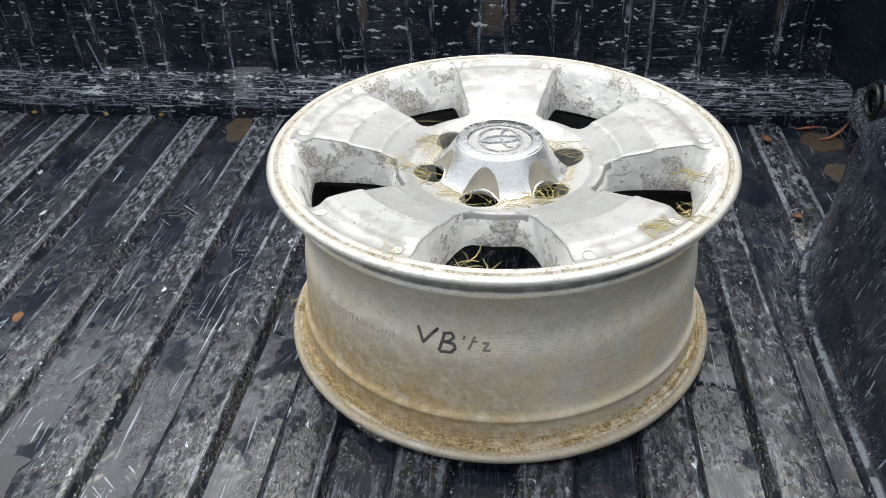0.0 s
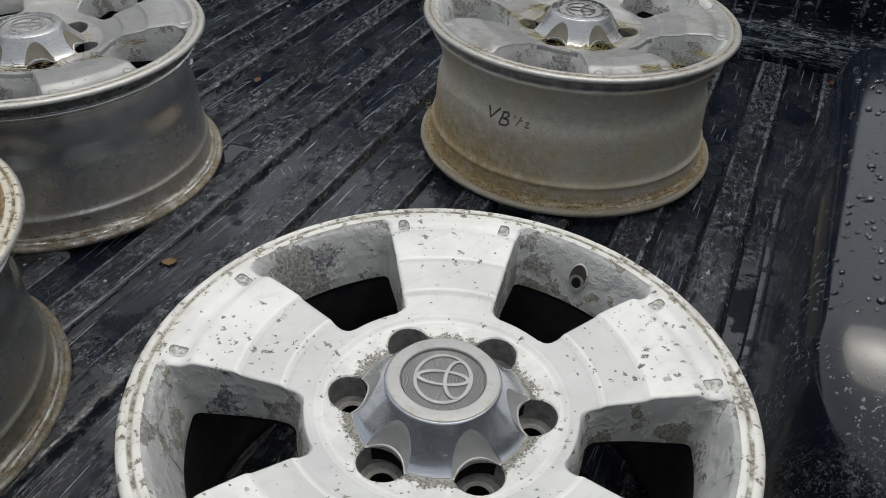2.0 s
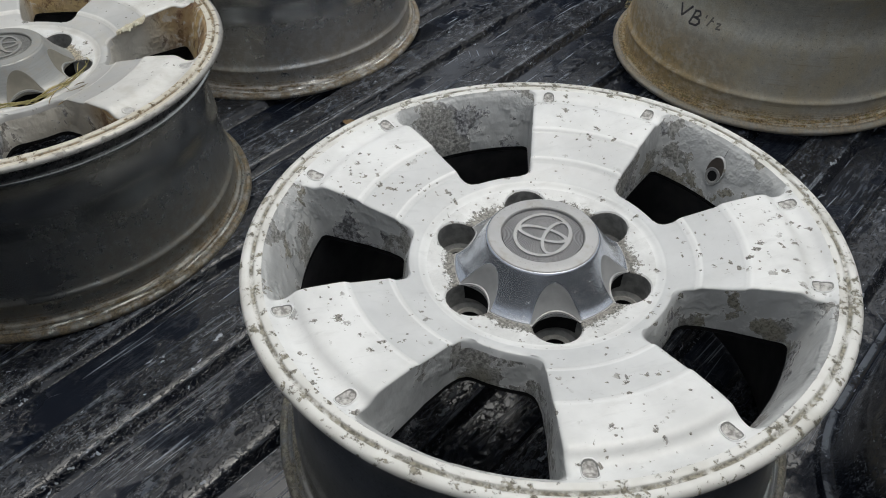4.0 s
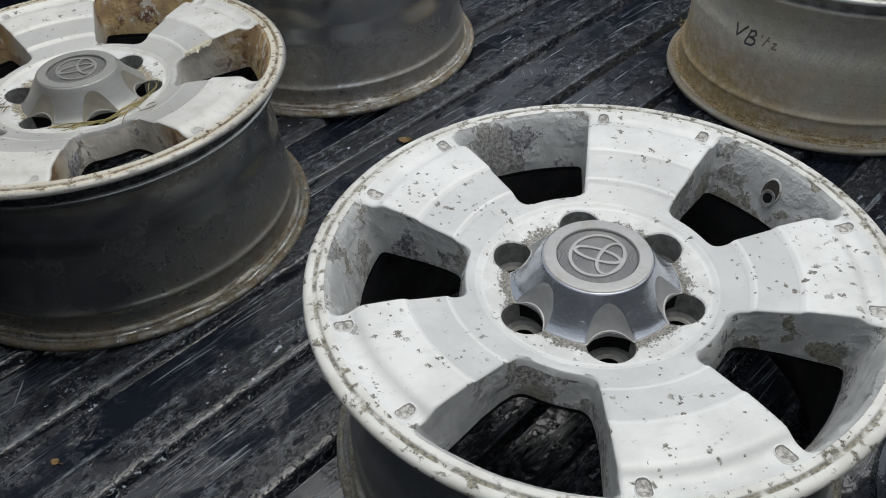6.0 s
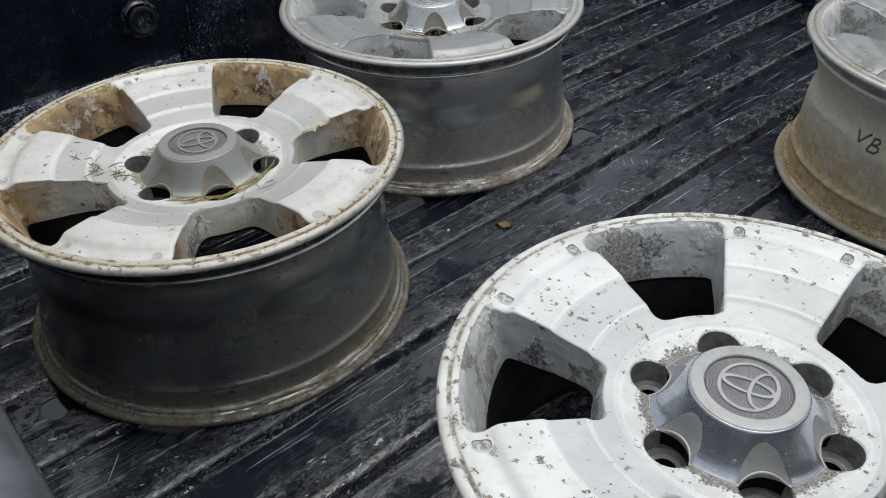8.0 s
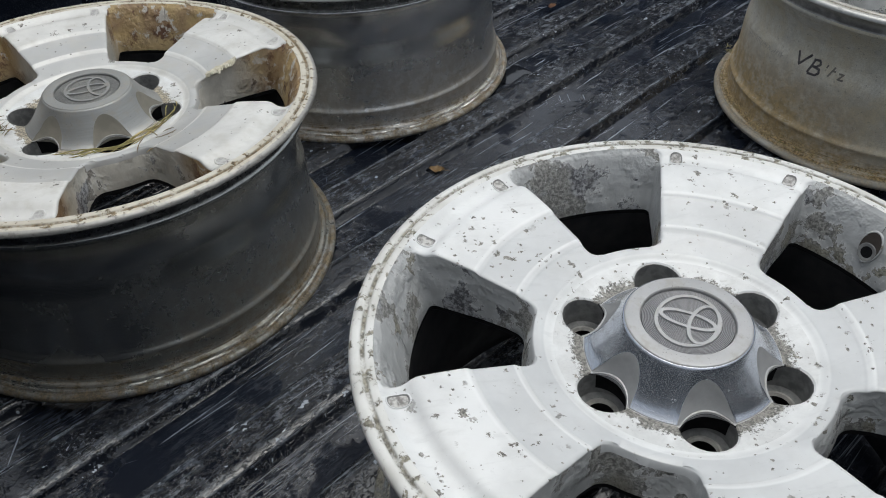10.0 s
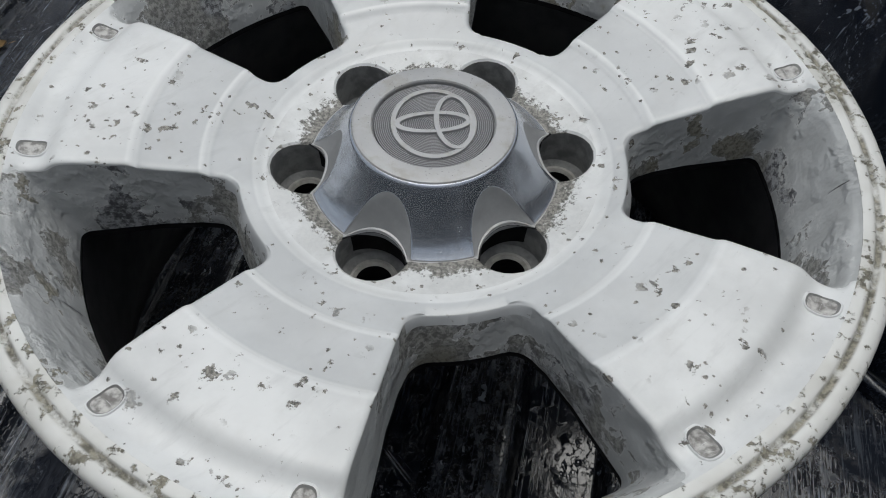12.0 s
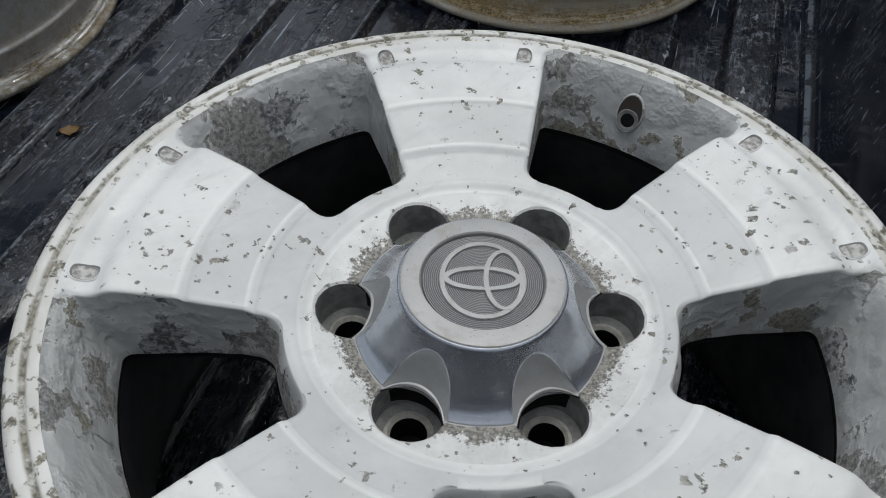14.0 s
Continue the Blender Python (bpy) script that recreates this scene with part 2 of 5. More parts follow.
def plain(name, a, b, rough=0.5, metal=0.0, scale=60.0, bump=0.2, **more):
    n = Nodes(name)
    k = n.noise(scale, detail=6.0, rough=0.6)
    return n.done(n.mix(n.ramp(k, 0.35, 0.65), a, b), n.mixv(n.noise(scale * 3), rough * 0.8, rough * 1.2), metal,
                  n.bump(n.noise(scale * 5), bump, 0.0006), **more)


def radius_of(n):
    """The distance from the wheel's axis."""
    at = n.node("ShaderNodeTexCoord").outputs["Object"]
    flat = n.node("ShaderNodeVectorMath", {"operation": "MULTIPLY"}, i0=at, i1=(1, 1, 0)).outputs[0]
    return n.node("ShaderNodeVectorMath", {"operation": "LENGTH"}, i0=flat).outputs["Value"]


def face_paint(name, white, dirt, share, share_small, metal, stain, edge=0.48, ring=False, film=0.46):
    """Wheel paint on spokes and hub, with ragged corrosion pits; shade is painted on the spokes' flats. stain: how much
    grime lies on it; ring: grime packed round the cap.
    """
    n = Nodes(name)
    base = n.mix(n.ramp(n.noise(16.0, detail=6.0, rough=0.6), 0.35, 0.65), tuple(v * 0.84 for v in white), white)
    base = n.mix(n.ramp(n.noise(1.0, n.stretch((140.0, 30.0, 60.0), (0, 0, 33)), 5.0, 0.65), 0.52, 0.72, 0.0, 0.35), base, tuple(v * 0.7 for v in white))
    if not ring:
        # grey shading painted by radius on the flat terraces between the steps
        r = radius_of(n)
        flats = n.math("MAXIMUM", n.math("MULTIPLY", n.ramp(r, 0.0965, 0.0985), n.ramp(r, 0.1195, 0.1175)),
                       n.math("MULTIPLY", n.ramp(r, 0.1225, 0.1245), n.ramp(r, 0.1545, 0.1520)))
        flat_shade = n.math("MULTIPLY", flats, n.ramp(n.noise(11.0, detail=5.0), 0.3, 0.6, 0.55, 1.0))
        base = n.mix(n.math("MULTIPLY", flat_shade, film), base, tuple(v * k for v, k in zip(white, (0.47, 0.485, 0.51))))
        # the rounded steps between them get a painted highlight
        steps = n.math("MAXIMUM", n.math("MULTIPLY", n.ramp(r, 0.1180, 0.1200), n.ramp(r, 0.1245, 0.1225)),
                       n.math("MULTIPLY", n.ramp(r, 0.1525, 0.1545), n.ramp(r, 0.1595, 0.1575)))
        base = n.mix(n.math("MULTIPLY", steps, 0.4), base, tuple(min(v * 1.12, 0.88) for v in white))
    cluster = n.ramp(n.noise(26.0, detail=2.0), 0.44, 0.56)
    big = n.math("MAXIMUM", n.math("MULTIPLY", spots(n, 132.0, share, 0.43, 0.013), cluster), n.math("MULTIPLY", spots(n, 95.0, share * 0.3, 0.34, 0.016), n.ramp(n.noise(9.0), 0.4, 0.55)))
    small = spots(n, 300.0, share_small, 0.40, 0.004)
    pits = n.math("MAXIMUM", big, small)
    grime = n.math("MULTIPLY", n.ramp(n.noise(34.0, detail=7.0, rough=0.65), edge, edge + 0.22), stain)
    if ring:
        pushed = n.math("ADD", radius_of(n), n.math("MULTIPLY", n.math("SUBTRACT", n.noise(120.0, detail=8.0, rough=0.80), 0.5), 0.040))
        grime = n.math("MAXIMUM", n.math("MULTIPLY", grime, 0.22), n.math("MULTIPLY", n.ramp(pushed, 0.0792, 0.0748), 0.95))
        dirt = n.mix(n.ramp(n.noise(480.0, detail=5.0, rough=0.75), 0.38, 0.60), tuple(v * 0.25 for v in dirt), tuple(v * 1.25 for v in dirt))
    color = n.mix(grime, base, dirt)
    crumbs = n.ramp(n.noise(520.0, detail=5.0, rough=0.75), 0.38, 0.60)
    color = n.mix(n.math("MULTIPLY", pits, 0.95), color, n.mix(crumbs, (0.045, 0.042, 0.037), (0.30, 0.285, 0.25)))
    rough = n.mixv(pits, n.mixv(grime, 0.48 if metal > 0.3 else 0.36, 0.62), 0.8)
    fine = n.bump(n.noise(320.0, detail=3.0), 0.06, 0.0006)
    return n.done(color, rough, n.math("MULTIPLY", n.math("SUBTRACT", 1.0, n.math("MAXIMUM", pits, grime)), metal),
                  n.bump(n.math("SUBTRACT", 1.0, pits), 0.5, 0.0006, fine), Coat_Weight=0.1 if metal > 0.3 else 0.4, Coat_Roughness=0.2)


def flank_paint(name, paint, bare, stain, cover, stain_cover, ochre=False, pale=False):
    """The walls of the wheel's openings: lumpy paint that peels off rough metal, with stains."""
    n = Nodes(name)
    lump = n.noise(48.0, detail=4.0, rough=0.5, bend=0.1)
    edge_z = n.node("ShaderNodeSeparateXYZ", None, Vector=n.node("ShaderNodeTexCoord").outputs["Object"]).outputs[2]
    torn = n.noise(24.0, jitter(n, 0.014, 150.0), 7.0, 0.65)
    near_top = n.math("MULTIPLY", n.ramp(edge_z, 0.202, 0.178), 0.06)
    peel = n.ramp(n.math("ADD", torn, near_top), cover, cover + 0.015)
    rim = n.math("MULTIPLY", n.ramp(n.math("ADD", torn, near_top), cover - 0.03, cover), n.math("SUBTRACT", 1.0, peel))
    crust = n.noise(330.0, detail=6.0, rough=0.78)
    metal_col = n.mix(n.ramp(crust, 0.40, 0.60), tuple(v * 0.52 for v in bare), tuple(min(v * 1.15, 0.8) for v in bare))
    # in places the bare metal has grown a bluish crust, in others a matt brown skin
    salt = n.mix(n.ramp(n.noise(190.0, detail=7.0, rough=0.8), 0.42, 0.58), *(((0.26, 0.25, 0.25), (0.72, 0.72, 0.73)) if pale else ((0.12, 0.12, 0.13), (0.54, 0.55, 0.57))))
    skin_col = n.mix(n.ramp(n.noise(420.0, detail=5.0, rough=0.7), 0.36, 0.56), (0.19, 0.18, 0.15), (0.42, 0.40, 0.34))
    kind = n.noise(11.0, detail=3.0)
    metal_col = n.mix(n.ramp(kind, 0.52, 0.57), metal_col, salt)
    if not pale:
        metal_col = n.mix(n.ramp(kind, 0.46, 0.41), metal_col, skin_col)
    # cracks along the peel's edge, with the edge's shadow painted in
    crack_shadow = n.math("MULTIPLY", n.ramp(n.math("ADD", torn, near_top), cover - 0.004, cover + 0.001), n.ramp(n.math("ADD", torn, near_top), cover + 0.010, cover + 0.004))
    brown = n.math("MULTIPLY", n.ramp(n.noise(30.0, detail=7.0, rough=0.68), stain_cover, stain_cover + 0.14), 0.85)
    outer = n.ramp(n.math("ADD", radius_of(n), n.math("MULTIPLY", n.math("SUBTRACT", n.noise(14.0), 0.5), 0.05)), 0.160, 0.192, 0.25, 1.0)
    brown = n.math("MULTIPLY", brown, outer)
    color = n.mix(n.ramp(lump, 0.3, 0.7), tuple(v * 0.8 for v in paint), paint)
    color = n.mix(peel, n.mix(n.math("MULTIPLY", rim, 0.6), color, (0.74, 0.74, 0.73)), metal_col)
    color = n.mix(n.math("MULTIPLY", crack_shadow, 0.75), color, (0.05, 0.045, 0.04))
    if ochre:
        # rust water has run down the outer walls: ochre film, dark crusts and flakes of paint in it
        run = n.math("ADD", radius_of(n), n.math("MULTIPLY", n.math("SUBTRACT", n.noise(20.0, detail=6.0, rough=0.65), 0.5), 0.075))
        wash = n.ramp(run, 0.140, 0.205)
        color = n.mix(n.math("MULTIPLY", wash, 0.9), color, n.mix(n.ramp(n.noise(24.0, detail=6.0, rough=0.6), 0.35, 0.65), (0.50, 0.355, 0.15), (0.25, 0.145, 0.06)))
        crust_spots = n.math("MULTIPLY", wash, n.ramp(n.noise(42.0, jitter(n, 0.012, 120.0), 7.0, 0.7), 0.52, 0.62))
        color = n.mix(crust_spots, color, n.mix(n.noise(160.0, detail=4.0), (0.07, 0.035, 0.025), (0.20, 0.10, 0.055)))
        chalk = n.math("MULTIPLY", wash, n.ramp(n.noise(55.0, n.stretch((1, 1, 1), (30, 10, 50), jitter(n, 0.012, 120.0)), 7.0, 0.7), 0.56, 0.60))
        color = n.mix(chalk, color, (0.55, 0.52, 0.47))
    else:
        color = n.mix(brown, color, n.mix(n.ramp(n.noise(65.0, detail=6.0, rough=0.7), 0.35, 0.65), stain, tuple(v * 0.45 for v in stain)))
    edge = n.math("SUBTRACT", 1.0, peel)
    nor = n.bump(lump, 0.7, 0.005)
    dimple = n.ramp(n.noise(26.0, detail=4.0), 0.48, 0.62)
    nor = n.bump(n.math("MULTIPLY", n.noise(210.0, detail=3.0), dimple), 0.7, 0.0030, nor)
    nor = n.bump(n.math("MULTIPLY", crust, n.mixv(peel, 0.05, 1.0)), 0.9, 0.0024, nor)
    return n.done(color, n.mixv(peel, n.mixv(brown, 0.34, 0.6), 0.7), n.math("MULTIPLY", peel, 0.25), n.bump(edge, 0.9, 0.0014, nor))


def lip_paint(name, white, dirt, cover, metal=0.0, bare=None):
    """The wheel's lip: paint pitted and grimy along its groove."""
    n = Nodes(name)
    r = radius_of(n)
    crud = n.ramp(n.noise(120.0, detail=7.0, rough=0.68), cover, cover + 0.06)
    groove = n.math("MULTIPLY", n.ramp(r, 0.2215, 0.2232), n.ramp(r, 0.2262, 0.2248))
    crud = n.math("MAXIMUM", crud, n.math("MULTIPLY", groove, n.ramp(n.noise(70.0, detail=7.0, rough=0.7), 0.36, 0.56)))
    film = n.ramp(n.noise(24.0, detail=4.0), 0.42, 0.66)
    color = n.mix(n.math("MULTIPLY", film, 0.6), white, n.mix(0.5, white, dirt))
    color = n.mix(crud, color, n.mix(n.ramp(n.noise(300.0, detail=4.0), 0.38, 0.62), tuple(v * 0.4 for v in dirt), dirt))
    metal_share = n.math("MULTIPLY", n.math("SUBTRACT", 1.0, crud), metal)
    if bare:
        # paint worn off round the outer edge
        worn = n.ramp(n.math("ADD", r, n.math("MULTIPLY", n.math("SUBTRACT", n.noise(60.0, detail=6.0, rough=0.7), 0.5), 0.004)), 0.2292, 0.2308)
        color = n.mix(n.math("MULTIPLY", worn, 0.9), color, n.mix(n.noise(220.0, detail=4.0), tuple(v * 0.55 for v in bare), bare))
        metal_share = n.math("MAXIMUM", metal_share, n.math("MULTIPLY", worn, 0.6))
    return n.done(color, n.mixv(crud, 0.48 if bare else 0.36, 0.8), metal_share, n.bump(n.math("SUBTRACT", 1.0, crud), 0.6, 0.0008))


def barrel_metal(name, tone, stain, cover, foot, metal, muddy=None, tan=None, gloss=0.30, streak=0.45):
    """Turned metal of the rim's barrel: fine lines round it, water stains, grime at the foot. muddy: the side (a direction) with more dirt."""
    n = Nodes(name)
    at = n.node("ShaderNodeTexCoord").outputs["Object"]
    z = n.node("ShaderNodeSeparateXYZ", None, Vector=at).outputs[2]
    lines = n.noise(1.0, n.stretch((5.0, 5.0, 700.0)), 3.0, 0.6)
    runs = n.noise(1.0, n.stretch((60.0, 60.0, 9.0)), 5.0, 0.6)
    film = n.ramp(n.noise(13.0, detail=7.0, rough=0.66), cover - 0.06, cover + 0.12)
    mottle = n.noise(75.0, detail=7.0, rough=0.7)
    speck = n.ramp(n.noise(260.0, detail=5.0, rough=0.7), 0.60, 0.67)
    seat = n.math("MULTIPLY", n.ramp(z, 0.030, 0.014), n.ramp(z, 0.0080, 0.0105))
    mud = n.math("MULTIPLY", seat, n.ramp(n.math("ADD", n.math("MULTIPLY", n.noise(1.0, n.stretch((28.0, 28.0, 620.0)), 6.0, 0.7), 0.6), n.math("MULTIPLY", n.noise(90.0, detail=6.0, rough=0.72), 0.4)), *((0.42, 0.56) if muddy else (0.45, 0.60))))
    low = n.math("MULTIPLY", n.ramp(z, 0.13, 0.02), n.ramp(n.noise(8.0, detail=7.0, rough=0.6), 0.40, 0.62))
    color = n.mix(lines, tuple(v * 0.78 for v in tone), tone)
    color = n.mix(n.ramp(mottle, 0.38, 0.62, 0.0, 0.48 if muddy else 0.25), color, tuple(v * 0.6 for v in tone))
    color = n.mix(n.math("MULTIPLY", film, n.ramp(runs, 0.3, 0.6, *((0.45, 0.95) if muddy else (0.25, 0.55)))), color, stain)
    earth = n.mix(n.ramp(n.noise(120.0, detail=6.0, rough=0.7), 0.38, 0.62), tuple(v * 0.7 for v in foot), foot)
    dirty = n.math("MULTIPLY", low, 0.45)
    if muddy or tan:
        side = n.node("ShaderNodeVectorMath", {"operation": "DOT_PRODUCT"}, i0=at, i1=(*(muddy or tan), 0.0)).outputs["Value"]
        reach = n.math("ADD", side, n.math("MULTIPLY", n.math("SUBTRACT", n.noise(11.0, detail=7.0, rough=0.65), 0.5), 0.28))
        dirty = n.math("MAXIMUM", dirty, n.math("MULTIPLY", n.math("MULTIPLY", n.ramp(reach, *((-0.02, 0.17) if muddy else (0.08, 0.25))), n.ramp(z, 0.135, 0.05)),
                                                n.ramp(mottle, 0.36, 0.56, *((0.45, 1.0) if muddy else (0.15, 0.6)))))
    dirty = n.math("MULTIPLY", dirty, n.ramp(z, 0.0088, 0.0125))
    color = n.mix(dirty, color, earth)
    # dirt smeared round the barrel, and fine scratches
    smear = n.math("MULTIPLY", n.ramp(n.noise(1.0, n.stretch((12.0, 12.0, 300.0)), 6.0, 0.72), 0.54, 0.66), n.ramp(n.noise(10.0, detail=4.0), 0.46, 0.60))
    color = n.mix(n.math("MULTIPLY", smear, 0.6 if muddy else 0.35), color, tuple(v * (0.8 if muddy else 0.5) for v in foot))
    nick = n.math("MULTIPLY", n.ramp(n.noise(1.0, n.stretch((30.0, 30.0, 1400.0), (8, 5, 0)), 3.0), 0.66, 0.70), n.ramp(n.noise(22.0, detail=3.0), 0.48, 0.58))
    color = n.mix(n.math("MULTIPLY", nick, 0.6), color, tuple(min(v * 1.1, 0.95) for v in tone))
    if muddy:
        lathed = n.math("MULTIPLY", n.ramp(z, 0.098, 0.122), n.ramp(z, 0.165, 0.145))
        color = n.mix(n.math("MULTIPLY", lathed, n.ramp(mottle, 0.35, 0.6, 0.75, 0.2)), color, tone)
    color = n.mix(n.math("MULTIPLY", speck, 0.6 if muddy else 0.4), color, tuple(v * 0.3 for v in stain))
    grain = n.noise(620.0, detail=4.0, rough=0.75)
    color = n.mix(n.ramp(grain, 0.40, 0.62, 0.0, 0.30 if muddy else 0.18), color, tuple(v * 0.55 for v in stain))
    dots = n.ramp(n.noise(900.0, detail=2.0), 0.68, 0.72)
    color = n.mix(n.math("MULTIPLY", dots, 0.5), color, tuple(min(v * 1.15, 0.95) for v in tone))
    color = n.mix(n.ramp(z, 0.0106, 0.0090, 0.0, 0.8), color, (0.40, 0.40, 0.385) if muddy else tuple(v * 0.66 for v in tone))
    crumbs = n.ramp(n.noise(340.0, detail=4.0, rough=0.7), 0.42, 0.60)
    color = n.mix(mud, color, n.mix(crumbs, tuple(v * 0.35 for v in foot), foot))
    flange = n.math("MULTIPLY", n.ramp(z, 0.0105, 0.0090), n.ramp(n.noise(60.0, detail=7.0, rough=0.7), 0.34, 0.56, *((0.0, 0.35) if muddy else (0.1, 0.8))))
    color = n.mix(flange, color, n.mix(crumbs, tuple(v * 0.5 for v in foot), tuple(min(v * 1.1, 0.8) for v in foot)))
    mud = n.math("MAXIMUM", mud, flange)
    dull = n.math("MAXIMUM", n.math("MAXIMUM", n.math("MULTIPLY", film, 0.8 if muddy else 0.2), mud), dirty)
    tool = n.math("SINE", n.math("MULTIPLY", z, 4800.0))
    tool = n.math("MULTIPLY", tool, n.math("MULTIPLY", n.ramp(z, 0.100, 0.120), n.ramp(z, 0.158, 0.140)))
    nor = n.bump(lines, 0.35 if muddy else 0.2, 0.0006)
    nor = n.bump(n.math("MULTIPLY", tool, n.ramp(mottle, 0.40, 0.60, 0.2, 1.0)), 0.26 if muddy else 0.06, 0.0005, nor)
    nor = n.bump(mottle, 0.10, 0.0010, nor)
    around = n.node("ShaderNodeTangent", {"direction_type": "RADIAL", "axis": "Z"}).outputs[0]
    return n.done(color, n.mixv(dull, 0.42 if muddy else gloss, 0.7), n.math("MAXIMUM", n.mixv(dull, metal, metal * 0.25), n.ramp(z, 0.0106, 0.0090, 0.0, 0.55)), n.bump(n.math("MULTIPLY", mud, crumbs), 0.6, 0.0016, nor),
                  Anisotropic=streak, Anisotropic_Rotation=0.25, Tangent=around)


def cap_metal(name, tone, rough, metal, dirt):
    """Cap metal brushed round its axis, with a film of dirt, dull blotches and tiny dark nicks."""
    n = Nodes(name)
    brush = n.noise(1.0, n.stretch((40.0, 40.0, 1700.0)), 4.0, 0.65)
    band = n.ramp(n.noise(1.0, n.stretch((14.0, 14.0, 420.0)), 4.0, 0.6), 0.42, 0.60)
    film = n.math("MULTIPLY", n.ramp(n.noise(85.0, detail=7.0, rough=0.7), 0.46, 0.66), dirt)
    nick = n.math("MULTIPLY", n.ramp(n.noise(640.0, detail=3.0), 0.66, 0.70), n.ramp(n.noise(70.0, detail=3.0), 0.44, 0.56))
    color = n.mix(brush, tuple(v * 0.72 for v in tone), tone)
    color = n.mix(n.math("MULTIPLY", band, 0.3), color, tuple(v * 0.7 for v in tone))
    color = n.mix(film, color, (0.32, 0.30, 0.26))
    color = n.mix(n.math("MULTIPLY", nick, 0.8), color, (0.08, 0.08, 0.08))
    return n.done(color, n.mixv(film, n.mixv(brush, rough * 0.7, rough * 1.3), 0.6), n.mixv(n.math("MAXIMUM", film, nick), metal, metal * 0.3),
                  n.bump(brush, 0.05, 0.0003, n.bump(n.noise(500.0), 0.05, 0.0004)))


def disc_metal(name, tone):
    """The cap's sunken middle: fine turned rings."""
    n = Nodes(name)
    at = n.node("ShaderNodeTexCoord").outputs["Object"]
    rings = n.node("ShaderNodeTexWave", {"wave_type": "RINGS", "rings_direction": "Z"}, Vector=at, Scale=300.0).outputs[1]
    color = n.mix(n.ramp(rings, 0.2, 0.8), tuple(v * 0.45 for v in tone), tone)
    return n.done(color, 0.45, 0.3, n.bump(rings, 0.45, 0.0007))


# near-black for holes and gaps: their deep shade is put into the colour
M_DARK = plain("black_recess_shade", (0.006, 0.006, 0.007), (0.014, 0.014, 0.015), 0.8, Specular_IOR_Level=0.1)
# one dark grey for the whole inside of the barrel
M_INSIDE = plain("dark_barrel_inside", (0.045, 0.045, 0.05), (0.085, 0.083, 0.085), 0.5, 0.3, 30.0)
M_BORE = plain("brown_bore", (0.035, 0.028, 0.024), (0.06, 0.048, 0.04), 0.6)
M_POCKET = plain("grey_pocket_metal", (0.17, 0.17, 0.17), (0.29, 0.29, 0.28), 0.6, 0.0, 120.0)
# bead seats: metal tones darkened to carry the shade below the lip
M_BEAD = plain("dark_bead_seat_shade", (0.10, 0.10, 0.10), (0.22, 0.22, 0.215), 0.28, 0.9, 60.0)
M_BEAD_GREY = plain("grey_bead_seat_shade", (0.17, 0.17, 0.17), (0.36, 0.36, 0.35), 0.28, 0.9, 70.0)
M_BEAD_PALE = plain("stained_bead_seat_shade", (0.34, 0.33, 0.31), (0.60, 0.59, 0.57), 0.32, 0.75, 70.0)
M_SLOT = plain("corroded_slot", (0.22, 0.21, 0.20), (0.60, 0.59, 0.57), 0.7, 0.0, 260.0, 0.6)
M_SLOT_PALE = plain("shallow_slot", (0.34, 0.335, 0.325), (0.50, 0.495, 0.48), 0.6, 0.0, 200.0, 0.4)
M_SEAT = plain("worn_stud_seat", (0.30, 0.29, 0.27), (0.44, 0.43, 0.40), 0.5, 0.2, 140.0)
M_MARKER = plain("black_marker_ink", (0.075, 0.068, 0.068), (0.16, 0.145, 0.135), 0.6, 0.0, 200.0)
M_INK_FAINT = plain("faded_marker_ink", (0.20, 0.18, 0.15), (0.30, 0.27, 0.22), 0.6)
M_STAMP = plain("worn_print", (0.36, 0.33, 0.28), (0.48, 0.45, 0.39), 0.6)
M_FLAP = plain("cream_peeled_paint", (0.46, 0.42, 0.30), (0.66, 0.63, 0.52), 0.6, 0.0, 160.0, 0.4)
M_PUDDLE = Nodes("rain_water_film").done((0.014, 0.016, 0.021), 0.03, Specular_IOR_Level=0.75)
M_STRAW = plain("dry_grass_blades", (0.40, 0.33, 0.15), (0.22, 0.20, 0.07), 0.7)
M_STRAW_OLD = plain("wet_grass_blades", (0.13, 0.10, 0.05), (0.24, 0.18, 0.08), 0.7)
M_LEAF = plain("dead_leaf", (0.17, 0.10, 0.035), (0.26, 0.17, 0.07), 0.6)
M_RUST = plain("orange_rust_chip", (0.08, 0.036, 0.016), (0.15, 0.065, 0.026), 0.8)
M_GRIT = plain("yellow_grit", (0.30, 0.20, 0.07), (0.22, 0.13, 0.04), 0.7)
M_MUD = plain("brown_mud", (0.022, 0.017, 0.012), (0.062, 0.042, 0.023), 0.75, 0.0, 90.0, 0.6)
M_TWIG = plain("reddish_twig", (0.30, 0.11, 0.05), (0.20, 0.08, 0.04), 0.7)
M_RINGSTEEL = plain("worn_black_steel", (0.007, 0.008, 0.010), (0.026, 0.028, 0.032), 0.5, 0.3, 120.0)
M_BODY = plain("tailgate_liner", (0.04, 0.045, 0.055), (0.085, 0.092, 0.105), 0.4, 0.0, 70.0)
M_GROUND = plain("asphalt", (0.04, 0.04, 0.042), (0.06, 0.06, 0.06), 0.9, 0.0, 40.0, 0.4)
M_WATER = Nodes("water_drop").done((1, 1, 1), 0.02, 0.0, Transmission_Weight=1.0, IOR=1.33)


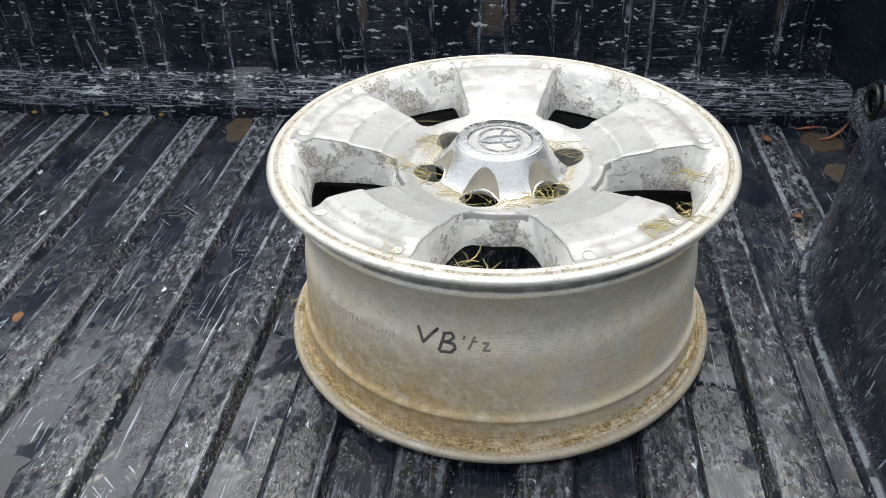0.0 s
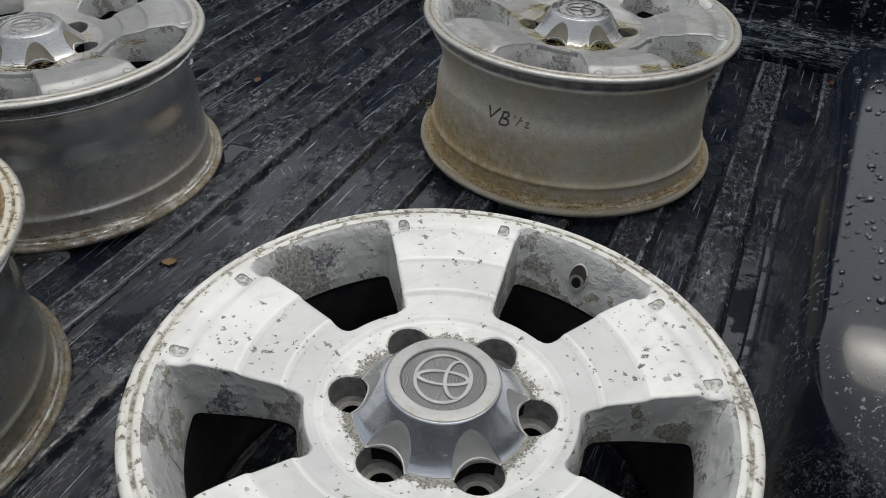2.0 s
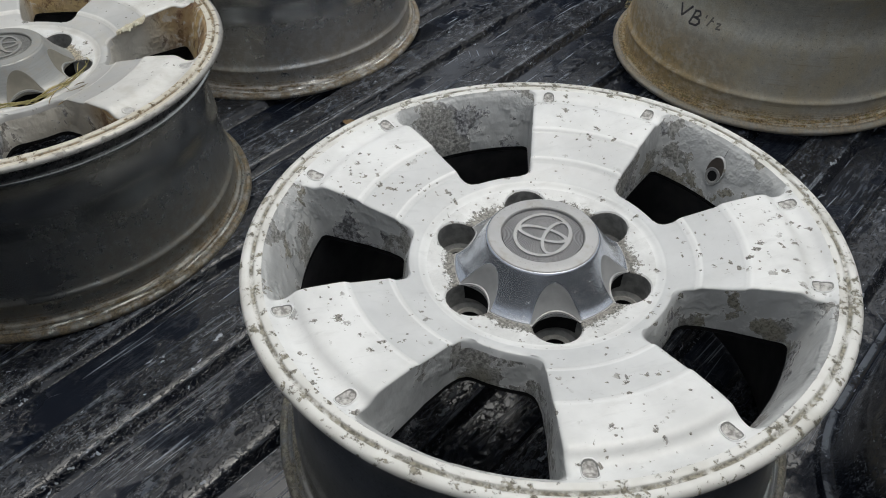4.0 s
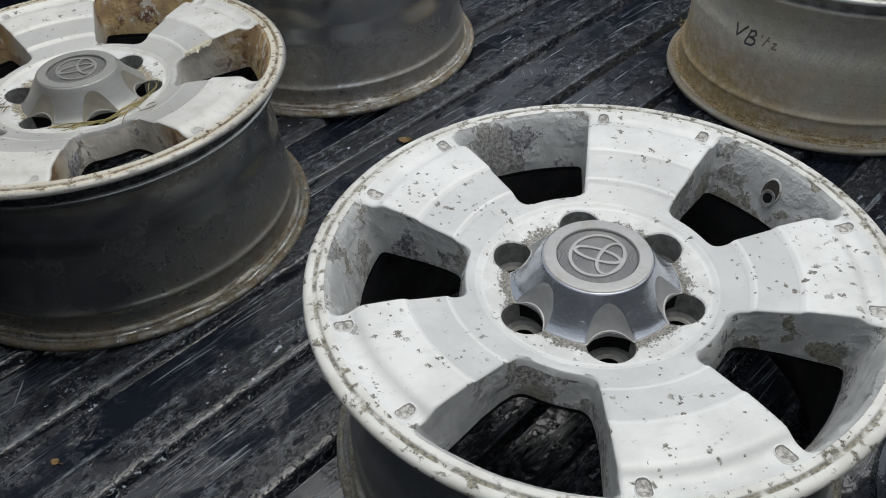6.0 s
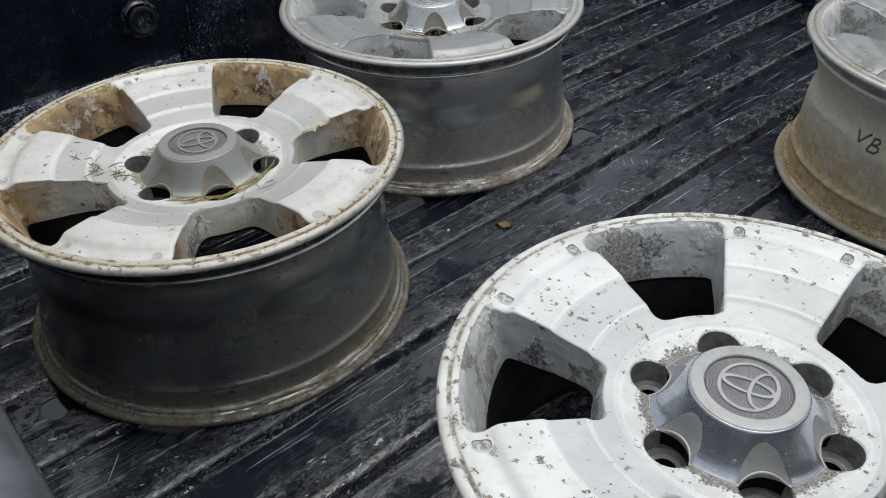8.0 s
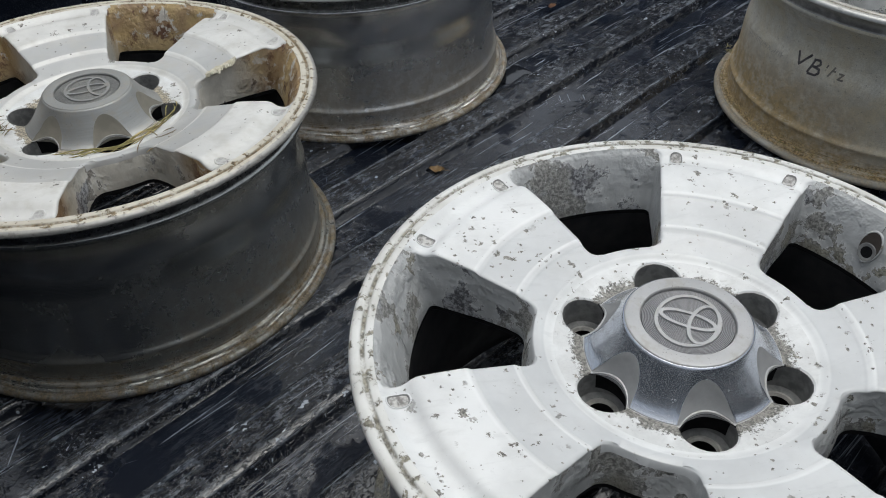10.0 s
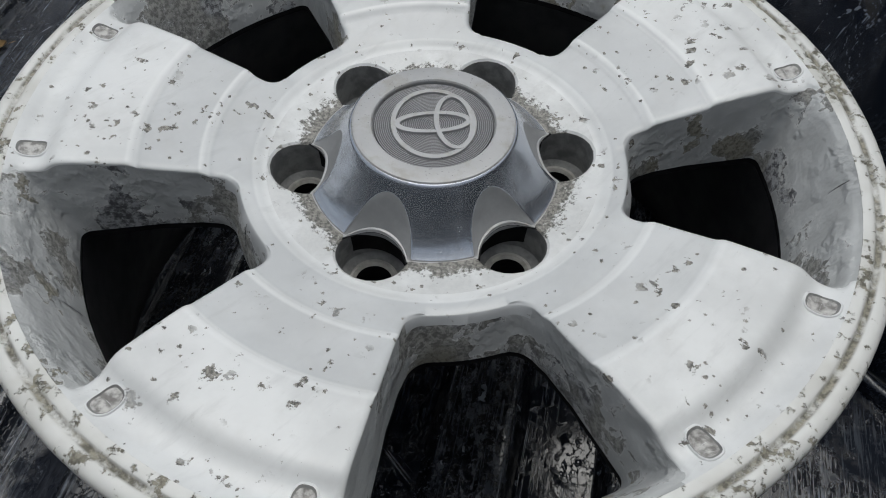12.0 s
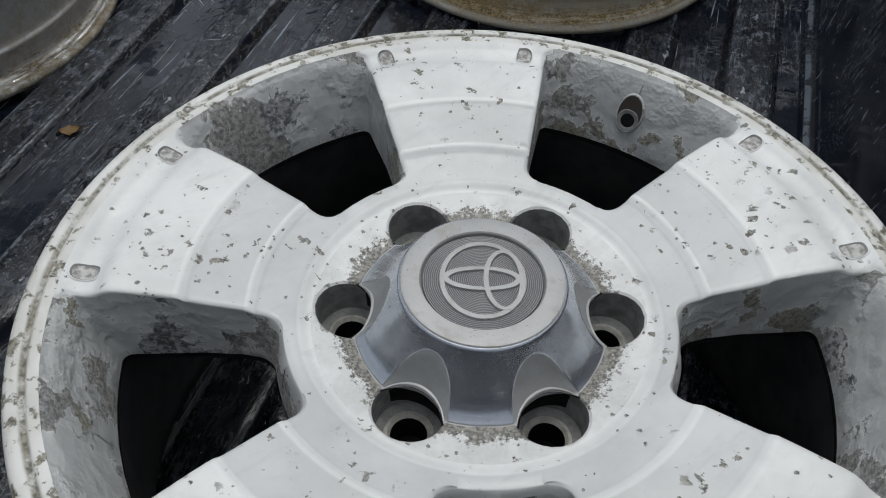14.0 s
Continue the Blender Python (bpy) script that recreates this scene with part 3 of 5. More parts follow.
# ---- building helpers ----
def part(name, bm, material, parent=None, label="", sharp=35.0):
    """Links a bmesh as one smooth-shaded mesh object under its parent."""
    me = bpy.data.meshes.new(name)
    bmesh.ops.recalc_face_normals(bm, faces=bm.faces)
    bm.to_mesh(me)
    bm.free()
    for m in material if isinstance(material, (list, tuple)) else (material,):
        me.materials.append(m)
    me.polygons.foreach_set("use_smooth", [True] * len(me.polygons))
    me.set_sharp_from_angle(angle=radians(sharp))
    ob = new(name, me)
    if parent:
        ob.parent = parent
    if label:
        ob["label"] = label
    return ob


def again(ob, m, parent):
    """One more object on the same mesh."""
    o = new(ob.name.split(".")[0], ob.data)
    o.parent, o.matrix_basis = parent, m
    return o


def bent(points, x):
    """The height at x on a bent line through points (x, height)."""
    return float(np.interp(x, [p[0] for p in points], [p[1] for p in points]))


def lathe(bm, profile, n=144, mi=0, wave=None):
    rings = []
    for r, z in profile:
        rings.append([bm.verts.new((r * math.cos(2 * math.pi * i / n), r * math.sin(2 * math.pi * i / n), z)) for i in range(n)])
    for a, b in zip(rings, rings[1:]):
        for i in range(n):
            f = bm.faces.new((a[i], a[(i + 1) % n], b[(i + 1) % n], b[i]))
            f.material_index = mi
    return rings


def skin(bm, rows, mi=0, closed=False):
    """Quads between rows of points of one length."""
    grid = [[bm.verts.new(p) for p in row] for row in rows]
    for a, b in zip(grid, grid[1:]):
        last = len(a) if closed else len(a) - 1
        for i in range(last):
            j = (i + 1) % len(a)
            bm.faces.new((a[i], a[j], b[j], b[i])).material_index = mi
    return grid


def tube(bm, pts, radius, n=5, mi=0):
    """A thin rod along points, tapering at its ends."""
    pts = [Vector(p) for p in pts]
    rows = []
    for i, p in enumerate(pts):
        d = (pts[min(i + 1, len(pts) - 1)] - pts[max(i - 1, 0)]).normalized()
        u = d.orthogonal().normalized()
        v = d.cross(u)
        r = radius * (0.35 if i in (0, len(pts) - 1) else 1.0)
        rows.append([p + r * (math.cos(2 * math.pi * k / n) * u + math.sin(2 * math.pi * k / n) * v) for k in range(n)])
    skin(bm, rows, mi, True)


def block(bm, lo, hi, bevel=0.0, segs=3):
    got = bmesh.ops.create_cube(bm, size=1.0)["verts"]
    for v in got:
        v.co = Vector([lo[i] + (v.co[i] + 0.5) * (hi[i] - lo[i]) for i in range(3)])
    if bevel:
        edges = list({e for v in got for e in v.link_edges})
        bmesh.ops.bevel(bm, geom=edges, offset=bevel, segments=segs, profile=0.5, affect="EDGES")


# ---- the truck bed ----
X0, X1, Y0, Y1 = -1.12, 0.525, -0.463, 1.285
DEEP, TOP = -0.012, 0.52
RIB_PITCH, RIB_FIRST, RIB_COUNT = 0.1155, 0.2585, 12

bm = bmesh.new()
rows = []
for y in np.linspace(Y0 - 0.02, Y1 + 0.02, 60):
    rows.append([(x, y, DEEP + 0.0006 * noise.noise((x * 7, y * 7, 0))) for x in np.linspace(X0 - 0.02, X1 + 0.02, 60)])
skin(bm, rows)
skin(bm, [[(p[0], p[1], DEEP - 0.02) for p in row] for row in (rows[0], rows[-1])])
floor = part("floor", bm, M_FLOOR)
tagged(floor, "scuffed wet blue-black ribbed truck bed floor", "truck bed floor", kind="structure")

# one rib: a low flat bar with sloping flanks and a rounded front end
bm = bmesh.new()
RIB = [(-0.034, -0.0005), (-0.0305, 0.001), (-0.0265, 0.0085), (-0.0245, 0.0108), (-0.0215, 0.012), (-0.012, 0.0121), (0, 0.0121),
       (0.012, 0.0121), (0.0215, 0.012), (0.0245, 0.0108), (0.0265, 0.0085), (0.0305, 0.001), (0.034, -0.0005)]
rows = []
for y, k, s in [(1.243, 0.0, 0.80), (1.240, 0.45, 0.90), (1.234, 0.85, 0.97), (1.226, 1.0, 1.0)] + [(float(v), 1.0, 1.0) for v in np.linspace(1.15, Y0 - 0.01, 30)]:
    wob = 0.0008 * math.sin(y * 9.0)
    rows.append([(x * s + wob, y, DEEP + max(h * k, -0.0005)) for x, h in RIB])
skin(bm, rows)
rib = part("rib", bm, M_RIB, floor, sharp=60.0)
rib.matrix_basis = pose(RIB_FIRST, 0, 0)
for k in range(1, RIB_COUNT):
    again(rib, pose(RIB_FIRST - RIB_PITCH * k, 0, 0), floor)
# short rib ahead of the wheel arch
bm = bmesh.new()
rows = [[(x * s, y, DEEP + max(h * k, -0.0005)) for x, h in RIB] for y, k, s in
        [(1.243, 0.0, 0.80), (1.240, 0.45, 0.90), (1.234, 0.85, 0.97), (1.226, 1.0, 1.0), (1.1, 1, 1), (1.0, 1, 1), (0.96, 0.9, 0.97), (0.93, 0.5, 0.9), (0.90, 0.0, 0.8)]]
skin(bm, rows)
part("rib", bm, M_RIB, floor, sharp=60.0).matrix_basis = pose(RIB_FIRST + RIB_PITCH, 0, 0)


def panel_wall(name, label, u0, u1, place, pitch, phase, ledge, paint):
    """A wall of upright flutes with a rounded ledge at its foot. place(u, out, z) gives the point out metres into the bed."""
    bm = bmesh.new()
    us = np.arange(u0, u1 + 0.004, 0.006)
    prof = [(0.0, DEEP - 0.01), (ledge, DEEP - 0.01), (ledge, 0.008), (ledge, 0.020), (ledge - 0.002, 0.026), (ledge * 0.62, 0.034), (ledge * 0.55, 0.046), (ledge * 0.5, 0.052),
            (0.006, 0.060), (0.002, 0.068), (0.0, 0.08)] + [(0.0, float(z)) for z in np.linspace(0.10, TOP - 0.03, 12)] + [(-0.004, TOP - 0.01), (-0.012, TOP)]
    rows = []
    for out, z in prof:
        row = []
        for u in us:
            s = ((u - phase) / pitch) % 1.0
            flute = 0.006 * (bent([(0, 0), (0.06, 0), (0.14, 1), (0.44, 1), (0.52, 0), (1, 0)], s))
            up = min(max((z - 0.055) / 0.02, 0.0), 1.0)
            dent = 0.0012 * noise.noise((u * 9, z * 9, 3))
            row.append(place(u, out + flute * up + dent, z))
        rows.append(row)
    rows.append([place(u, -0.07, TOP) for u in us])
    rows.append([place(u, -0.07, DEEP - 0.03) for u in us])
    skin(bm, rows)
    for f in bm.faces:
        z = f.calc_center_median().z
        if 0.004 < z < 0.062:
            f.material_index = 1
    return tagged(part(name, bm, [paint, M_LEDGE], sharp=50.0), label, "truck bed wall", kind="structure")


panel_wall("wall_front", "scratched black front panel of the truck bed", X0 - 0.07, X1 + 0.07, lambda u, o, z: (u, Y1 - o, z), RIB_PITCH, 0.02, 0.036, M_FRONT)
panel_wall("wall_right", "scratched black side panel of the truck bed", Y0 - 0.02, Y1 + 0.02, lambda u, o, z: (X1 - o, u, z), 0.21, 0.09, 0.022, M_WALL)
panel_wall("wall_left", "scratched black side panel of the truck bed", Y0 - 0.02, Y1 + 0.02, lambda u, o, z: (X0 + o, u, z), 0.21, 0.09, 0.022, M_WALL)


def corner(name, x, sx):
    """The rounded upright corner between front and side panels."""
    bm = bmesh.new()
    rows = []
    for k in range(9):
        g = math.pi / 2 * k / 8
        px = x - sx * 0.055 * (1 - math.sin(g))
        py = Y1 - 0.055 * (1 - math.cos(g))
        rows.append([(px - sx * 0.002, py - 0.002, z) for z in (DEEP, 0.1, 0.3, TOP)])
    skin(bm, rows)
    return tagged(part(name, bm, M_WALL), "rounded black corner of the truck bed", "truck bed wall", kind="structure")


corner("trim_corner_right", X1, 1)
corner("trim_corner_left", X0, -1)


ARCH = [(0.0, 0.012), (0.003, 0.06), (0.006, 0.12), (0.009, 0.165), (0.0125, 0.195), (0.018, 0.215), (0.027, 0.228), (0.042, 0.2345), (0.07, 0.238), (0.11, 0.241), (0.15, 0.243)]


def wheel_arch(name, inner, outer, y0, y1, front):
    """A wheel arch: steep side, rounded shoulder, gently sloping top, rounded ends. front: how long its front slope is."""
    bm = bmesh.new()
    sx = 1 if outer > inner else -1
    deep = abs(outer - inner)
    prof = [(-0.014, DEEP + 0.001), (-0.0125, -0.002), (-0.011, 0.0), (-0.003, 0.002)] + ARCH + [(deep + 0.03, 0.244)]
    rows = []
    for y in np.concatenate([np.linspace(y0, y0 + 0.2, 16), np.linspace(y0 + 0.23, y1 - front - 0.03, 14), np.linspace(y1 - front, y1, 22)]):
        d = min((y - y0) / 0.2, (y1 - y) / front)
        k = 1.0 if d >= 1 else max(1 - (1 - d) ** 1.9, 0.0) ** 0.7
        grow = 0.15 * max(0.0, 1 - d) ** 2.2
        row = []
        for o, z in prof:
            zz = DEEP + (z - DEEP) * k if z > 0.005 else z
            dent = 0.0015 * noise.noise((y * 8, z * 11, inner * 5))
            row.append((inner + sx * (max(o, -0.02) + grow + dent), y, zz))
        rows.append(row)
    skin(bm, rows)
    return tagged(part(name, bm, M_WELL, sharp=60.0), "glossy black wheel arch cover beaded with rain", "wheel arch", kind="structure")


ARCH_X = 0.328
wheel_arch("trim_wheel_arch_right", ARCH_X, X1, -0.04, 1.05, 0.34)
wheel_arch("trim_wheel_arch_left", -0.945, X0, 0.06, 0.90, 0.28)

# closed tailgate behind the wheels
tailgate = tagged(new("tailgate"), "closed dark grey tailgate of the truck bed", "tailgate")
tailgate.matrix_basis = pose(0.5 * (X0 + X1), Y0 - 0.035, DEEP)
bm = bmesh.new()
half = 0.5 * (X1 - X0) - 0.004
block(bm, (-half, -0.033, 0.002), (half, 0.035, TOP - DEEP), 0.010, 4)
part("panel", bm, M_BODY, tailgate)
bm = bmesh.new()
block(bm, (-half + 0.12, 0.0352, 0.10), (half - 0.12, 0.039, 0.40), 0.0015, 2)
part("liner_panel", bm, M_WALL, tailgate)

# ground under the truck
bm = bmesh.new()
skin(bm, [[(-400, -400, -0.85), (400, -400, -0.85)], [(-400, 400, -0.85), (400, 400, -0.85)]])
tagged(part("ground", bm, M_GROUND), "dark wet asphalt ground", "ground", kind="structure")


def tie_ring(x, y, z, face):
    """A tie-down ring in a round cup on a side panel."""
    ob = tagged(new("tie_down_ring"), "black steel tie-down ring on the bed side panel", "tie-down ring", group="tie-down rings")
    ob.matrix_basis = pose(x, y, z, 0, face, 0)
    bm = bmesh.new()
    lathe(bm, [(0.001, 0.002), (0.020, 0.002), (0.0235, 0.004), (0.026, 0.009), (0.029, 0.010), (0.032, 0.007), (0.034, 0.0)], 32)
    part("cup", bm, M_WELL, ob)
    bm = bmesh.new()
    pts = [(0.021 * math.cos(2 * math.pi * k / 24), 0.021 * math.sin(2 * math.pi * k / 24), 0.014) for k in range(24)]
    rows = []
    for p in pts:
        d = Vector((p[0], p[1], 0)).normalized()
        rows.append([Vector(p) + 0.0042 * (math.cos(2 * math.pi * k / 8) * d + math.sin(2 * math.pi * k / 8) * Vector((0, 0, 1))) for k in range(8)])
    rows.append(rows[0])
    skin(bm, rows, 0, True)
    part("ring", bm, M_RINGSTEEL, ob)
    return ob


tie_ring(X1 - 0.028, 1.125, 0.092, -90)
tie_ring(X0 + 0.020, 0.018, 0.148, 90)

# ---- the wheels ----
HUB_Z = 0.1899
FACE = [(0.0905, HUB_Z), (0.0922, 0.1902), (0.0938, 0.1909), (0.0955, 0.1919), (0.0975, 0.1929), (0.106, 0.1950), (0.1178, 0.1980), (0.1195, 0.1991), (0.1212, 0.2005), (0.1230, 0.2014),
        (0.140, 0.2046), (0.1523, 0.2072), (0.1540, 0.2081), (0.1557, 0.2094), (0.1577, 0.2102), (0.175, 0.2124), (0.187, 0.2137), (0.1912, 0.2137), (0.1945, 0.2126), (0.198, 0.2105),
        (0.2015, 0.2092), (0.206, 0.2090), (0.2105, 0.2103), (0.2140, 0.2123), (0.2165, 0.2135)]
WIN_IN, WIN_OUT, FILLET = 0.1045, 0.2145, 0.009
LOW_IN, LOW_OUT, LOW_Z = 0.1120, 0.1950, 0.162


def opening(r, inner, outer, angles):
    """Half the angle of a wheel opening at the radius r, with rounded corners."""
    wide = bent(angles, r) * r
    for gap, round_off in ((r - inner, FILLET), (outer - r, 0.0055)):
        if gap < round_off:
            wide -= round_off - math.sqrt(max(round_off ** 2 - (round_off - max(gap, 0)) ** 2, 0))
    return wide / r


TOP_ANGLES = [(0.1045, radians(15.6)), (0.115, radians(16.2)), (0.135, radians(17.0)), (0.155, radians(17.7)), (0.2145, radians(19.2))]
LOW_ANGLES = [(0.1120, radians(13.8)), (0.130, radians(16.2)), (0.150, radians(17.2)), (0.1950, radians(17.6))]


def polar(r, g, z):
    return (r * math.cos(g), r * math.sin(g), z)


def spoke_mesh():
    """One fifth of the wheel's face: a broad spoke with terraces, and half of the opening on each side."""
    bm = bmesh.new()
    turn = radians(36)
    rs = [0.0905, 0.0913, 0.0922, 0.0930, 0.0938, 0.0946, 0.0955, 0.0964, 0.0975, 0.1005, 0.1028, WIN_IN]
    rs += [WIN_IN + d for d in (0.0004, 0.0012, 0.0025, 0.0042, 0.0065, 0.0095)] + [0.1165, 0.1180, 0.1187, 0.1195, 0.1203, 0.1212, 0.1220, 0.1228, 0.1245, 0.129, 0.133, 0.140, 0.147, 0.151, 0.1525, 0.1533, 0.1540, 0.1548,
           0.1557, 0.1566, 0.1575, 0.160, 0.164, 0.170, 0.178, 0.184, 0.187, 0.1892, 0.1912, 0.193, 0.1945, 0.1962, 0.198, 0.1997, 0.2015, 0.2035]
    rs += [WIN_OUT - d for d in (0.0095, 0.0065, 0.0042, 0.0025, 0.0012, 0.0004)] + [WIN_OUT, 0.2165]
    cols = 24

    def half(r):
        return turn - opening(min(max(r, WIN_IN), WIN_OUT), WIN_IN, WIN_OUT, TOP_ANGLES)

    def edge_drop(r, f):
        """The rounded fall of the surface towards the opening's edge; f is the way from the middle, 0 to 1."""
        if r < 0.102 or r > 0.2155:
            return 0.0
        gap = (1 - f) * half(r) * r
        return 0.0013 * max(0.0, 1 - gap / 0.0032) ** 2

    share = [-1, -0.985, -0.965, -0.94, -0.90] + [float(v) for v in np.linspace(-0.82, 0.82, cols - 9)] + [0.90, 0.94, 0.965, 0.985, 1]
    grid = []
    for r in rs:
        grid.append([bm.verts.new(polar(r, half(r) * f, bent(FACE, r) - edge_drop(r, abs(f)))) for f in share])
    for a, b in zip(grid, grid[1:]):
        for i in range(len(share) - 1):
            bm.faces.new((a[i], a[i + 1], b[i + 1], b[i]))
    ni, no = rs.index(WIN_IN), rs.index(WIN_OUT)
    fans = [0.25, 0.5, 0.75, 1.0]
    for side, col in ((-1, 0), (1, len(share) - 1)):
        # the face inside and outside of the opening, up to its middle line
        ends = {}
        for lo, hi in ((0, ni), (no, len(rs) - 1)):
            prev = None
            for i in range(lo, hi + 1):
                r = rs[i]
                drop = 0.0013 if i in (ni, no) else 0.0006 if i == ni - 1 else 0.0
                row = [grid[i][col]] + [bm.verts.new(polar(r, side * (half(r) + (turn - half(r)) * f), bent(FACE, r) - drop)) for f in fans]
                if prev:
                    for k in range(len(fans)):
                        bm.faces.new((prev[k], prev[k + 1], row[k + 1], row[k])).material_index = 1 if lo == no else 0
                prev = row
                ends[i] = row
        path = list(reversed(ends[ni])) + [grid[i][col] for i in range(ni + 1, no)] + ends[no]
        # the flank, from the face's edge down to the narrower opening below
        low = []
        for v in path:
            r = math.hypot(v.co.x, v.co.y)
            g = abs(math.atan2(v.co.y, v.co.x))
            q = (r - WIN_IN) / (WIN_OUT - WIN_IN)
            rl = LOW_IN + min(max(q, 0), 1) * (LOW_OUT - LOW_IN)
            hw = opening(min(max(r, WIN_IN), WIN_OUT), WIN_IN, WIN_OUT, TOP_ANGLES)
            hl = opening(rl, LOW_IN, LOW_OUT, LOW_ANGLES)
            gl = turn - (turn - g) * (hl / max(hw, 1e-4))
            low.append(Vector(polar(rl, side * gl, LOW_Z)))
        prev = path
        for t in (0.03, 0.07, 0.13, 0.22, 0.36, 0.52, 0.70, 0.86, 1.0):
            row = []
            for v, q in zip(path, low):
                p = v.co.lerp(q, t)
                near = max(0.0, 1 - (math.hypot(v.co.x, v.co.y) - WIN_IN) / 0.012)
                p.z = v.co.z + (q.z - v.co.z) * t ** (1.42 + 0.35 * near)
                lump = (0.0013 * noise.noise(p * 60) + 0.0007 * noise.noise(p * 160)) * math.sin(math.pi * t)
                row.append(bm.verts.new(p + Vector((lump, lump, lump * 0.5))))
            for k in range(len(path) - 1):
                at_r = math.hypot(path[k].co.x, path[k].co.y)
                roll = t < (0.40 if at_r < WIN_IN + 0.005 else 0.08 if at_r < WIN_OUT - 0.004 else 0.0)
                bm.faces.new((prev[k], prev[k + 1], row[k + 1], row[k])).material_index = 0 if roll else 1
            prev = row
        # a near-black strip below the flank paints the shade under the spoke
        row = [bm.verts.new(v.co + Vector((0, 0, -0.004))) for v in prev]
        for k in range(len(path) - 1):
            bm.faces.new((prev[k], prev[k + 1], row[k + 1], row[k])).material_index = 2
    return bm


LUG_R, LUG = 0.0708, 0.0182


def hub_point(p, up=0.0):
    """A point on the hub, which falls gently towards the cap."""
    return Vector((p.x, p.y, HUB_Z - 0.0048 * min(max((0.089 - math.hypot(p.x, p.y)) / 0.023, 0.0), 1.0) + up))


def hub_mesh():
    """The hub's flat with six stud pockets."""
    bm = bmesh.new()
    inner, outer = 0.030, 0.0906
    for s in range(6):
        mid = radians(60 * s)
        c = Vector(polar(LUG_R, mid, 0))
        loop = [Vector(polar(outer, mid + radians(v), 0)) for v in np.linspace(-30, 30, 15)]
        loop += [Vector(polar(r, mid + radians(30), 0)) for r in np.linspace(outer, inner, 10)[1:-1]]
        loop += [Vector(polar(inner, mid + radians(v), 0)) for v in np.linspace(30, -30, 9)]
        loop += [Vector(polar(r, mid - radians(30), 0)) for r in np.linspace(inner, outer, 10)[1:-1]]
        rings = []
        for t in (0.0, 0.35, 0.65, 0.85, 0.95, 1.0):
            rings.append([hub_point(p.lerp(c + (p - c).normalized() * (LUG + 0.0012), t)) for p in loop])
        rings.append([hub_point(c + (p - c).normalized() * LUG, -0.001) for p in loop])
        skin(bm, rings, 0, True)
    bmesh.ops.remove_doubles(bm, verts=bm.verts, dist=0.00005)
    return bm


def stud_hole_mesh():
    """A stud's pocket: a bored wall, a coned seat and the hole."""
    bm = bmesh.new()
    c = Vector((LUG_R, 0, 0))
    ring = [Vector((math.cos(2 * math.pi * i / 36), math.sin(2 * math.pi * i / 36), 0)) for i in range(36)]
    # the hole itself is near-black, its shade painted in
    for steps, mi in ((((LUG, HUB_Z - 0.001), (LUG - 0.0002, 0.176), (LUG - 0.0003, 0.165), (0.0150, 0.1636), (0.0132, 0.1632)), 0),
                      (((0.0132, 0.1632), (0.0128, 0.1645), (0.0112, 0.1646), (0.0096, 0.1628)), 1),
                      (((0.0096, 0.1628), (0.0094, 0.145), (0.0001, 0.145)), 2)):
        skin(bm, [[hub_point(c + p * r, -0.001) if r == LUG else c + p * r + Vector((0, 0, z)) for p in ring] for r, z in steps], mi, True)
    bmesh.ops.remove_doubles(bm, verts=bm.verts, dist=0.00005)
    return bm


CAP_SIDE = [(0.0448, 0.2145), (0.0475, 0.2104), (0.0510, 0.2052), (0.0550, 0.1994), (0.0590, 0.1940), (0.0630, 0.1896), (0.0655, 0.1876), (0.0680, 0.1864)]
TOP_Z = 0.2150


